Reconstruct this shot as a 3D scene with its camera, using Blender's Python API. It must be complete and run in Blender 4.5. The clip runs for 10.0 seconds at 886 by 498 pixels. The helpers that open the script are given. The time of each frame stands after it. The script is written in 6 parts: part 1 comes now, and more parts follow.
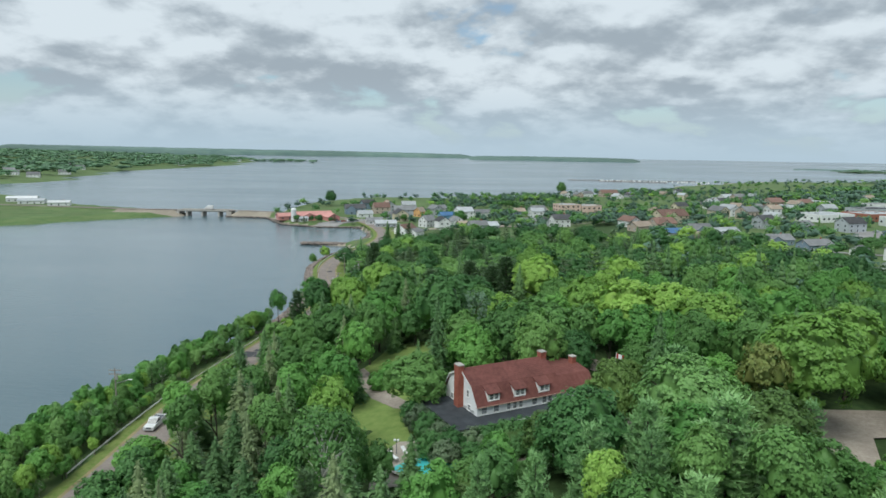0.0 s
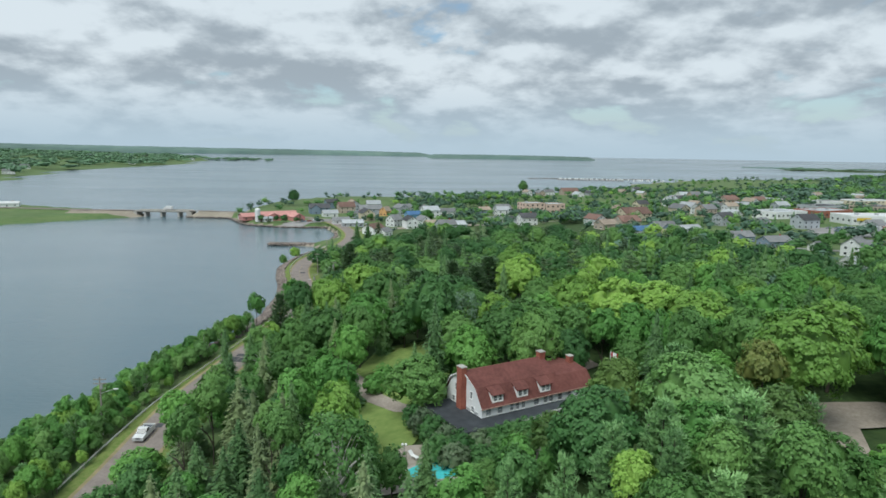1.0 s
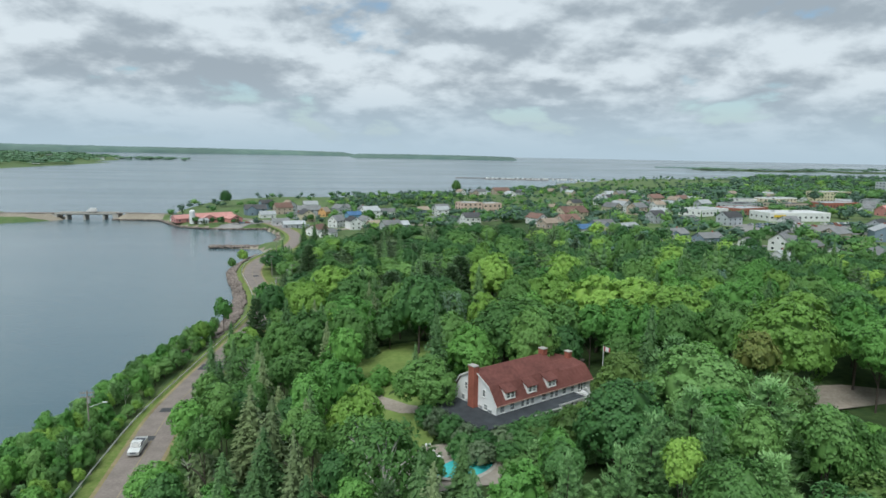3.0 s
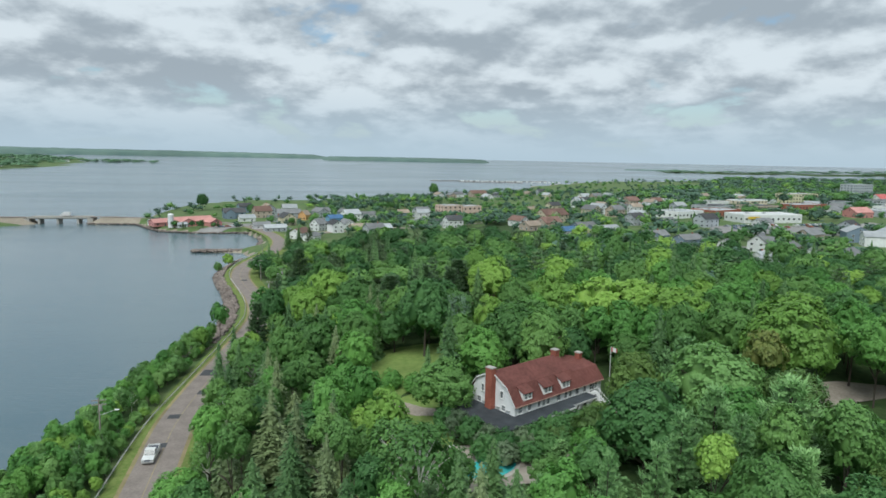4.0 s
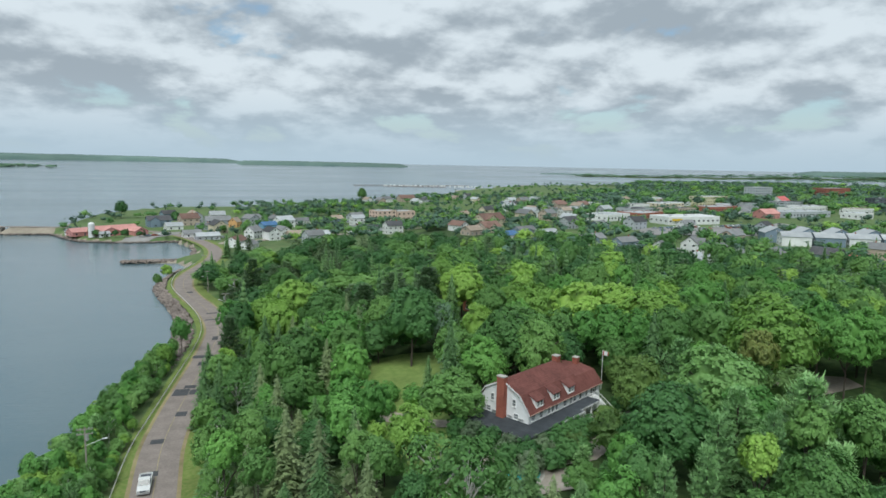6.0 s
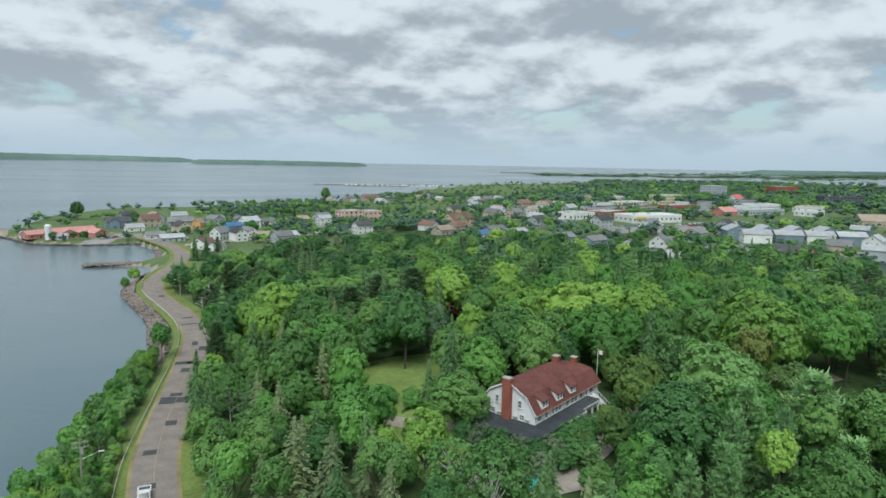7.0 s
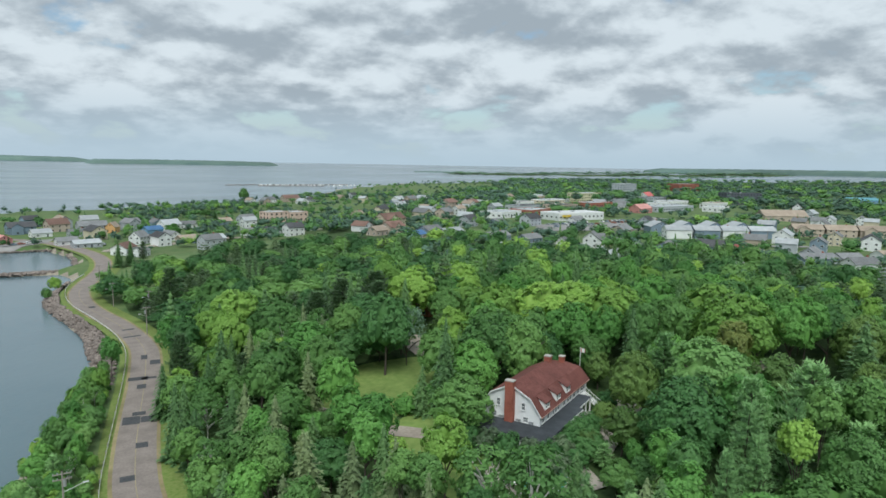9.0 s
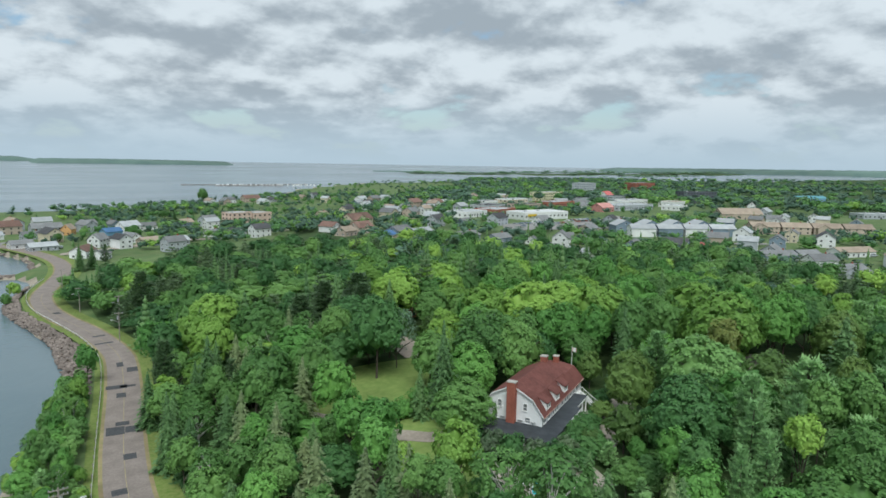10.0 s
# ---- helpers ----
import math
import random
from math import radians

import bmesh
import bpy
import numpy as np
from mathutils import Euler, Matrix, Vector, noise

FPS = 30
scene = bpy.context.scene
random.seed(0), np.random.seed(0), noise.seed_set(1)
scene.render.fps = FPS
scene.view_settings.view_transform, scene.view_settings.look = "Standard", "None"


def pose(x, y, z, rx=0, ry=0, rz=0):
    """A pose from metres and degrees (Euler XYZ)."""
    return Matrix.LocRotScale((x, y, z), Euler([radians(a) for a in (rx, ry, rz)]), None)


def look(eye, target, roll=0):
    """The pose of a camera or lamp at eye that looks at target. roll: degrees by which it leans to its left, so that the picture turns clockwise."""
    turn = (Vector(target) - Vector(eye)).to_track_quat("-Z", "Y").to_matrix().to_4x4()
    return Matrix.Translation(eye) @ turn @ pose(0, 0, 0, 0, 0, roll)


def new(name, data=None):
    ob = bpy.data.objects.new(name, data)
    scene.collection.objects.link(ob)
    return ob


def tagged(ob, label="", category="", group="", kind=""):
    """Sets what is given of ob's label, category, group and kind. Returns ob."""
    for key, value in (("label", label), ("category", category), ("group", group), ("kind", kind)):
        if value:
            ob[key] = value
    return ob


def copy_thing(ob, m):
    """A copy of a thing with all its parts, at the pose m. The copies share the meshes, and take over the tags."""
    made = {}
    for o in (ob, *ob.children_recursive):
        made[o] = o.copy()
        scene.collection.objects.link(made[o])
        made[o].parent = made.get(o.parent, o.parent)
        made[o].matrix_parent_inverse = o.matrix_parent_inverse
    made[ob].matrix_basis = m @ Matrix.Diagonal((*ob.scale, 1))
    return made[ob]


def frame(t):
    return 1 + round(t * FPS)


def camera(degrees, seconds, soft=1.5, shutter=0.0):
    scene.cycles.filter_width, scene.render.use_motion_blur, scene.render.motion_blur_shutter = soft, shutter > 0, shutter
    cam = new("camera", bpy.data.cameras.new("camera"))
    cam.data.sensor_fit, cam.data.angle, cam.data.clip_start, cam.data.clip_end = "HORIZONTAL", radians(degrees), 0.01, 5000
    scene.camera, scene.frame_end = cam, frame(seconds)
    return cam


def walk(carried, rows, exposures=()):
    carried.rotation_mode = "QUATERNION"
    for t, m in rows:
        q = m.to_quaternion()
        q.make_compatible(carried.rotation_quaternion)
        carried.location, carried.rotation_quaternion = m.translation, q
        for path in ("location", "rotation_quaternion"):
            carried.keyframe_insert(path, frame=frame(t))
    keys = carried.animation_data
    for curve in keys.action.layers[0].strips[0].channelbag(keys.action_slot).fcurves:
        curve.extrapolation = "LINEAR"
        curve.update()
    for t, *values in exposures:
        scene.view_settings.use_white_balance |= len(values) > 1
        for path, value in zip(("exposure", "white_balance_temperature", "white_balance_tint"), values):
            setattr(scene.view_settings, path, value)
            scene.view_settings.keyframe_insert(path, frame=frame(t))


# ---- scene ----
cam = camera(68.4, 10.0, soft=1.6)
PATH = [
    (0, (-0.584, 1.596, 55.855), (-0.599, 3.575, 55.565), 0.9),
    (0.5, (-4.234, 1.909, 56.09), (-4.18, 3.887, 55.799), 0.9),
    (1, (-7.921, 2.301, 56.275), (-7.806, 4.276, 55.982), 0.9),
    (1.5, (-11.525, 2.694, 56.341), (-11.359, 4.666, 56.049), 0.9),
    (2, (-15.161, 2.872, 56.364), (-14.925, 4.837, 56.073), 1.1),
    (2.5, (-18.855, 2.758, 56.422), (-18.554, 4.713, 56.131), 1.1),
    (4, (-30.512, 3.188, 56.699), (-30.078, 5.12, 56.418), 1.1),
    (4.5, (-34.378, 4.251, 56.756), (-33.886, 6.171, 56.491), 1.1),
    (5, (-38.124, 5.639, 56.803), (-37.567, 7.542, 56.539), 1.1),
    (5.5, (-41.661, 7.167, 56.966), (-41.043, 9.05, 56.702), 1.1),
    (7, (-52.299, 12.208, 57.559), (-51.506, 14.025, 57.294), 1.1),
    (7.5, (-55.423, 14.343, 57.547), (-54.567, 16.132, 57.282), 1.1),
    (8, (-58.556, 16.418, 57.547), (-57.64, 18.177, 57.284), 1.1),
    (8.5, (-61.619, 18.607, 57.695), (-60.647, 20.335, 57.432), 1.0),
    (9, (-64.676, 20.867, 57.786), (-63.646, 22.561, 57.523), 1.0),
    (9.5, (-67.659, 23.143, 57.951), (-66.581, 24.806, 57.687), 1.0),
    (10, (-70.439, 25.371, 58.046), (-69.302, 26.995, 57.783), 1.0),
]
walk(cam, [(t, look(eye, target, roll)) for t, eye, target, roll in PATH], [(0, 0.0, 6100, 2), (10, 0.0, 6100, 2)])

# ---- world and sun ----
SUN_EL, SUN_AZ = radians(52), radians(205)
world = bpy.data.worlds.new("sky")
scene.world = world
world.use_nodes = True
wt = world.node_tree
wt.nodes.clear()


def wn(kind, **values):
    n = wt.nodes.new(kind)
    for k, v in values.items():
        n.inputs[k].default_value = v
    return n


def wmath(op, a, b=None):
    n = wt.nodes.new("ShaderNodeMath")
    n.operation = op
    for i, v in enumerate((a, b)):
        if v is None:
            continue
        if isinstance(v, (int, float)):
            n.inputs[i].default_value = v
        else:
            wt.links.new(v, n.inputs[i])
    return n.outputs[0]


def wmix(fac, a, b):
    n = wt.nodes.new("ShaderNodeMix")
    n.data_type = "RGBA"
    for sock, v in ((n.inputs[0], fac), (n.inputs[6], a), (n.inputs[7], b)):
        if isinstance(v, (int, float)):
            sock.default_value = v
        elif isinstance(v, tuple):
            sock.default_value = (*v, 1)
        else:
            wt.links.new(v, sock)
    return n.outputs[2]


def wramp(value, lo, hi):
    n = wt.nodes.new("ShaderNodeMapRange")
    n.interpolation_type = "SMOOTHSTEP"
    n.inputs["From Min"].default_value, n.inputs["From Max"].default_value = lo, hi
    wt.links.new(value, n.inputs["Value"])
    return n.outputs[0]


sky = wt.nodes.new("ShaderNodeTexSky")
sky.sky_type, sky.sun_disc, sky.sun_elevation, sky.sun_rotation = "NISHITA", False, SUN_EL, SUN_AZ
sky_dim = wt.nodes.new("ShaderNodeVectorMath")
sky_dim.operation = "SCALE"
sky_dim.inputs["Scale"].default_value = 0.11
wt.links.new(sky.outputs[0], sky_dim.inputs[0])
way = wt.nodes.new("ShaderNodeTexCoord").outputs["Generated"]
sep = wt.nodes.new("ShaderNodeSeparateXYZ")
wt.links.new(way, sep.inputs[0])


def sky_plane(rise, base=0.34):
    """The direction drawn out onto a flat layer of cloud, looked at a little higher by rise."""
    u = wmath("ADD", wmath("MAXIMUM", wmath("ADD", sep.outputs[2], rise), 0.0), base)
    flat = wt.nodes.new("ShaderNodeCombineXYZ")
    wt.links.new(wmath("DIVIDE", sep.outputs[0], u), flat.inputs[0])
    wt.links.new(wmath("DIVIDE", sep.outputs[1], u), flat.inputs[1])
    return flat.outputs[0]


def cloud_noise(plane, scale, detail, rough, shift, warp=0.0):
    mp = wt.nodes.new("ShaderNodeMapping")
    mp.inputs["Location"].default_value = shift
    wt.links.new(plane, mp.inputs[0])
    n = wn("ShaderNodeTexNoise", Scale=scale, Detail=detail, Roughness=rough, Distortion=warp)
    wt.links.new(mp.outputs[0], n.inputs["Vector"])
    return n.outputs[0]


here, above, high = sky_plane(0.0), sky_plane(0.02), sky_plane(0.055)
DRIFT = (3.6, 1.2, 0.4)
heap, heap_top = (cloud_noise(p, 2.1, 8, 0.53, DRIFT, 0.15) for p in (here, high))
billow, billow_up = (cloud_noise(p, 6.5, 6, 0.55, (1.4, 9.2, 2), 0.1) for p in (here, above))
wide = cloud_noise(here, 0.7, 2, 0.5, (5.4, 3.2, 7))
# lit crests where the heap thins upwards, grey bases where it thickens
relief = wmath("ADD", wmath("MULTIPLY", wmath("SUBTRACT", heap, heap_top), 1.3), wmath("MULTIPLY", wmath("SUBTRACT", billow, billow_up), 0.6))
shade = wmath("ADD", wmath("ADD", relief, wmath("MULTIPLY", wide, 0.35)), wmath("MULTIPLY", heap, -0.30))
cloud = wmix(wramp(shade, -0.17, 0.19), (0.385, 0.42, 0.47), (0.75, 0.775, 0.82))
dome = wmix(wramp(heap, 0.355, 0.43), sky_dim.outputs[0], cloud)
dome = wmix(wramp(sep.outputs[2], 0.12, -0.01), dome, (0.49, 0.575, 0.66))
dome = wmix(wramp(sep.outputs[2], -0.005, -0.05), dome, (0.10, 0.13, 0.13))
bg = wn("ShaderNodeBackground", Strength=1.0)
wt.links.new(dome, bg.inputs["Color"])
wt.links.new(bg.outputs[0], wt.nodes.new("ShaderNodeOutputWorld").inputs[0])

sun = new("sun", bpy.data.lights.new("sun", "SUN"))
sun.data.energy, sun.data.angle, sun.data.color = 2.6, radians(32), (1.0, 0.96, 0.90)
sun.matrix_world = look((-60, -90, 150), (0, 0, 0))

# ---- materials ----
MATS = {}


def mat(name, c1, c2=None, scale=1.0, rough=0.8, bump=0.0, bump_scale=None, metal=0.0, stain=0.15, per_object=0.0, spec=0.3):
    """A surface of two tones mixed by grain, with broad stains over it and a fine relief."""
    if name in MATS:
        return MATS[name]
    m = bpy.data.materials.new(name)
    m.use_nodes = True
    t = m.node_tree
    b = t.nodes["Principled BSDF"]
    b.inputs["Roughness"].default_value, b.inputs["Metallic"].default_value = rough, metal
    b.inputs["Specular IOR Level"].default_value = spec
    co = t.nodes.new("ShaderNodeTexCoord").outputs["Object"]
    n1 = t.nodes.new("ShaderNodeTexNoise")
    n1.inputs["Scale"].default_value, n1.inputs["Detail"].default_value = scale, 6
    t.links.new(co, n1.inputs["Vector"])
    n2 = t.nodes.new("ShaderNodeTexNoise")
    n2.inputs["Scale"].default_value, n2.inputs["Detail"].default_value = scale * 0.13, 4
    t.links.new(co, n2.inputs["Vector"])
    mix = t.nodes.new("ShaderNodeMix")
    mix.data_type = "RGBA"
    mr = t.nodes.new("ShaderNodeMapRange")
    mr.inputs["From Min"].default_value, mr.inputs["From Max"].default_value = 0.32, 0.68
    t.links.new(n1.outputs[0], mr.inputs[0])
    t.links.new(mr.outputs[0], mix.inputs[0])
    mix.inputs[6].default_value, mix.inputs[7].default_value = (*c1, 1), (*(c2 or c1), 1)
    hv = t.nodes.new("ShaderNodeHueSaturation")
    v = t.nodes.new("ShaderNodeMapRange")
    v.inputs["From Min"].default_value, v.inputs["From Max"].default_value = 0.3, 0.7
    v.inputs["To Min"].default_value, v.inputs["To Max"].default_value = 1 - stain, 1 + stain
    t.links.new(n2.outputs[0], v.inputs[0])
    val = v.outputs[0]
    if per_object:
        oi = t.nodes.new("ShaderNodeObjectInfo")
        k = t.nodes.new("ShaderNodeMapRange")
        k.inputs["To Min"].default_value, k.inputs["To Max"].default_value = 1 - per_object, 1 + per_object
        t.links.new(oi.outputs["Random"], k.inputs[0])
        mu = t.nodes.new("ShaderNodeMath")
        mu.operation = "MULTIPLY"
        t.links.new(val, mu.inputs[0])
        t.links.new(k.outputs[0], mu.inputs[1])
        val = mu.outputs[0]
    t.links.new(val, hv.inputs["Value"])
    t.links.new(mix.outputs[2], hv.inputs["Color"])
    t.links.new(hv.outputs[0], b.inputs["Base Color"])
    if bump:
        n3 = t.nodes.new("ShaderNodeTexNoise")
        n3.inputs["Scale"].default_value, n3.inputs["Detail"].default_value = bump_scale or scale * 2, 5
        t.links.new(co, n3.inputs["Vector"])
        bp = t.nodes.new("ShaderNodeBump")
        bp.inputs["Strength"].default_value, bp.inputs["Distance"].default_value = 0.8, bump
        t.links.new(n3.outputs[0], bp.inputs["Height"])
        t.links.new(bp.outputs[0], b.inputs["Normal"])
    MATS[name] = m
    return m


def leaf_mat(name, c1, c2, glow=0.24, spread=0.17):
    """Foliage: each leaf clump its own tone between two greens, each plant a shade of its own, light passing through."""
    c1, c2 = ((r * 0.84, g * 1.0, b * 0.86) for r, g, b in (c1, c2))
    m = bpy.data.materials.new(name)
    m.use_nodes = True
    t = m.node_tree
    b = t.nodes["Principled BSDF"]
    b.inputs["Roughness"].default_value, b.inputs["Specular IOR Level"].default_value = 0.55, 0.3
    geo = t.nodes.new("ShaderNodeNewGeometry")
    mix = t.nodes.new("ShaderNodeMix")
    mix.data_type = "RGBA"
    isl = t.nodes.new("ShaderNodeMapRange")
    isl.inputs["To Min"].default_value, isl.inputs["To Max"].default_value = 0.25, 0.78
    t.links.new(geo.outputs["Random Per Island"], isl.inputs[0])
    t.links.new(isl.outputs[0], mix.inputs[0])
    mix.inputs[6].default_value, mix.inputs[7].default_value = (*c1, 1), (*c2, 1)
    no = t.nodes.new("ShaderNodeTexNoise")
    no.inputs["Scale"].default_value, no.inputs["Detail"].default_value = 0.3, 3
    t.links.new(geo.outputs["Position"], no.inputs["Vector"])
    oi = t.nodes.new("ShaderNodeObjectInfo")
    tone = t.nodes.new("ShaderNodeAttribute")
    tone.attribute_name = "tone"
    sums = []
    for value, share in ((oi.outputs["Random"], 0.55), (tone.outputs["Fac"], 0.75), (no.outputs[0], 0.40)):
        su = t.nodes.new("ShaderNodeMath")
        su.operation = "MULTIPLY_ADD"
        t.links.new(value, su.inputs[0])
        su.inputs[1].default_value = share
        if sums:
            t.links.new(sums[-1], su.inputs[2])
        else:
            su.inputs[2].default_value = 0.0
        sums.append(su.outputs[0])
    k = t.nodes.new("ShaderNodeMapRange")
    k.inputs["From Min"].default_value, k.inputs["From Max"].default_value = 0.17, 0.78
    k.inputs["To Min"].default_value, k.inputs["To Max"].default_value = 1 - spread * 1.6, 1 + spread * 1.6
    t.links.new(sums[-1], k.inputs[0])
    hv = t.nodes.new("ShaderNodeHueSaturation")
    t.links.new(k.outputs[0], hv.inputs["Value"])
    hu = t.nodes.new("ShaderNodeMapRange")
    hu.inputs["From Max"].default_value = 0.6
    hu.inputs["To Min"].default_value, hu.inputs["To Max"].default_value = 0.510, 0.488
    t.links.new(sums[1], hu.inputs[0])
    t.links.new(hu.outputs[0], hv.inputs["Hue"])
    t.links.new(mix.outputs[2], hv.inputs["Color"])
    t.links.new(hv.outputs[0], b.inputs["Base Color"])
    tr = t.nodes.new("ShaderNodeBsdfTranslucent")
    t.links.new(hv.outputs[0], tr.inputs["Color"])
    ms = t.nodes.new("ShaderNodeMixShader")
    ms.inputs[0].default_value = glow
    t.links.new(b.outputs[0], ms.inputs[1])
    t.links.new(tr.outputs[0], ms.inputs[2])
    t.links.new(ms.outputs[0], t.nodes["Material Output"].inputs["Surface"])
    MATS[name] = m
    return m


LEAF = {
    "mid": leaf_mat("leaf_mid", (0.115, 0.215, 0.066), (0.205, 0.335, 0.105)),
    "light": leaf_mat("leaf_light", (0.225, 0.350, 0.075), (0.345, 0.480, 0.118)),
    "bright": leaf_mat("leaf_bright", (0.129, 0.275, 0.070), (0.224, 0.402, 0.109)),
    "dark": leaf_mat("leaf_dark", (0.075, 0.165, 0.060), (0.140, 0.260, 0.090)),
    "silver": leaf_mat("leaf_silver", (0.188, 0.314, 0.104), (0.281, 0.420, 0.156)),
    "grey": leaf_mat("leaf_grey", (0.140, 0.194, 0.154), (0.231, 0.295, 0.226)),
    "olive": leaf_mat("leaf_olive", (0.127, 0.190, 0.057), (0.208, 0.288, 0.089)),
    "red": leaf_mat("leaf_red", (0.200, 0.250, 0.070), (0.330, 0.290, 0.100)),
    "spruce": leaf_mat("leaf_spruce", (0.110, 0.190, 0.085), (0.195, 0.290, 0.120), 0.12),
    "brown": leaf_mat("leaf_brown_spruce", (0.190, 0.225, 0.120), (0.310, 0.335, 0.180), 0.12),
    "pine": leaf_mat("leaf_pine", (0.215, 0.345, 0.150), (0.345, 0.490, 0.220), 0.2),
    "darkpine": leaf_mat("leaf_dark_pine", (0.085, 0.135, 0.068), (0.150, 0.210, 0.095), 0.15),
    # town trees: dull blue-green, the haze of distance put into the leaf colour
    "far": leaf_mat("leaf_town_haze", (0.080, 0.132, 0.105), (0.125, 0.185, 0.140), 0.1),
    # far-shore woods: paler, bluer green with aerial haze mixed into it
    "distant": leaf_mat("leaf_distant_haze", (0.150, 0.240, 0.150), (0.215, 0.315, 0.195), 0.1),
    "bloom": leaf_mat("leaf_lilac", (0.060, 0.125, 0.040), (0.290, 0.300, 0.230)),
}
BARK = mat("bark", (0.07, 0.055, 0.045), (0.12, 0.10, 0.085), 6, 0.9, 0.03)
BIRCH = mat("birch_bark", (0.74, 0.72, 0.67), (0.58, 0.56, 0.51), 4, 0.8, 0.01)
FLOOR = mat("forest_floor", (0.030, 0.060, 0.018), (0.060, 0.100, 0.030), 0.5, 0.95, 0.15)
GRASS = mat("lawn_grass", (0.155, 0.235, 0.060), (0.220, 0.290, 0.085), 0.8, 0.95, 0.04, 9)
VERGE = mat("verge_grass", (0.120, 0.190, 0.040), (0.200, 0.235, 0.075), 1.3, 0.95, 0.05, 9)
MEADOW = mat("meadow_grass", (0.085, 0.150, 0.050), (0.140, 0.185, 0.075), 0.15, 0.95, 0.1, 3)
ASPHALT = mat("worn_asphalt", (0.222, 0.188, 0.170), (0.275, 0.236, 0.214), 2.2, 0.9, 0.006, 30)
PATCH = mat("fresh_asphalt_patch", (0.055, 0.058, 0.064), (0.085, 0.088, 0.094), 3, 0.85, 0.004, 30)
GRAVEL = mat("gravel", (0.300, 0.255, 0.215), (0.390, 0.340, 0.290), 2.5, 0.95, 0.02, 14)
DUST = mat("dusty_shoulder", (0.300, 0.235, 0.140), (0.230, 0.215, 0.100), 1.1, 0.95, 0.01, 12, stain=0.25)
STONE = mat("shore_rock", (0.190, 0.155, 0.140), (0.330, 0.290, 0.270), 1.4, 0.9, 0.03, 5, stain=0.3)
SAND = mat("wet_shore", (0.260, 0.225, 0.180), (0.340, 0.300, 0.240), 0.6, 0.9, 0.02)
WHITE = mat("white_clapboard", (0.80, 0.81, 0.82), (0.74, 0.75, 0.76), 1.5, 0.6, 0.004, 12, stain=0.06)
TRIM = mat("white_trim", (0.82, 0.82, 0.82), (0.76, 0.76, 0.75), 3, 0.5, stain=0.05)
ROOF = mat("red_brown_shingle", (0.135, 0.050, 0.043), (0.180, 0.072, 0.060), 1.7, 0.85, 0.02, 8, stain=0.22)
BRICK = mat("chimney_brick", (0.270, 0.085, 0.060), (0.340, 0.125, 0.090), 5, 0.85, 0.012, 12)
CONCRETE = mat("concrete", (0.36, 0.34, 0.31), (0.46, 0.44, 0.40), 1.2, 0.85, 0.008)
ROOFBLACK = mat("black_roofing", (0.040, 0.046, 0.054), (0.060, 0.067, 0.076), 0.8, 0.7, 0.01, 10, stain=0.3)
METAL = mat("galvanised_steel", (0.50, 0.51, 0.52), (0.60, 0.61, 0.61), 2, 0.45, 0.0, None, 0.7)
WOODPOLE = mat("weathered_pole", (0.250, 0.225, 0.195), (0.330, 0.300, 0.265), 4, 0.9, 0.01)
CURTAIN = mat("curtained_window", (0.13, 0.145, 0.155), (0.22, 0.235, 0.245), 1.0, 0.12, spec=0.6, per_object=0.5)
GLASS = mat("window_glass", (0.030, 0.038, 0.045), (0.045, 0.055, 0.062), 2, 0.08, spec=0.6)
YELLOW = mat("worn_yellow_line", (0.360, 0.300, 0.170), (0.290, 0.250, 0.185), 3, 0.85)
TYRE = mat("tyre_rubber", (0.02, 0.02, 0.02), (0.03, 0.03, 0.03), 5, 0.9)
POOLWATER = mat("pool_water", (0.085, 0.500, 0.520), (0.110, 0.580, 0.590), 1.5, 0.05, 0.01, 4, spec=0.5)
DECK = mat("pool_deck", (0.300, 0.262, 0.225), (0.370, 0.330, 0.285), 1.2, 0.85, 0.004)


def paint(name, c, rough=0.7, stain=0.1):
    return mat(name, c, tuple(v * 0.88 for v in c), 1.5, rough, 0.0, stain=stain, per_object=0.08)


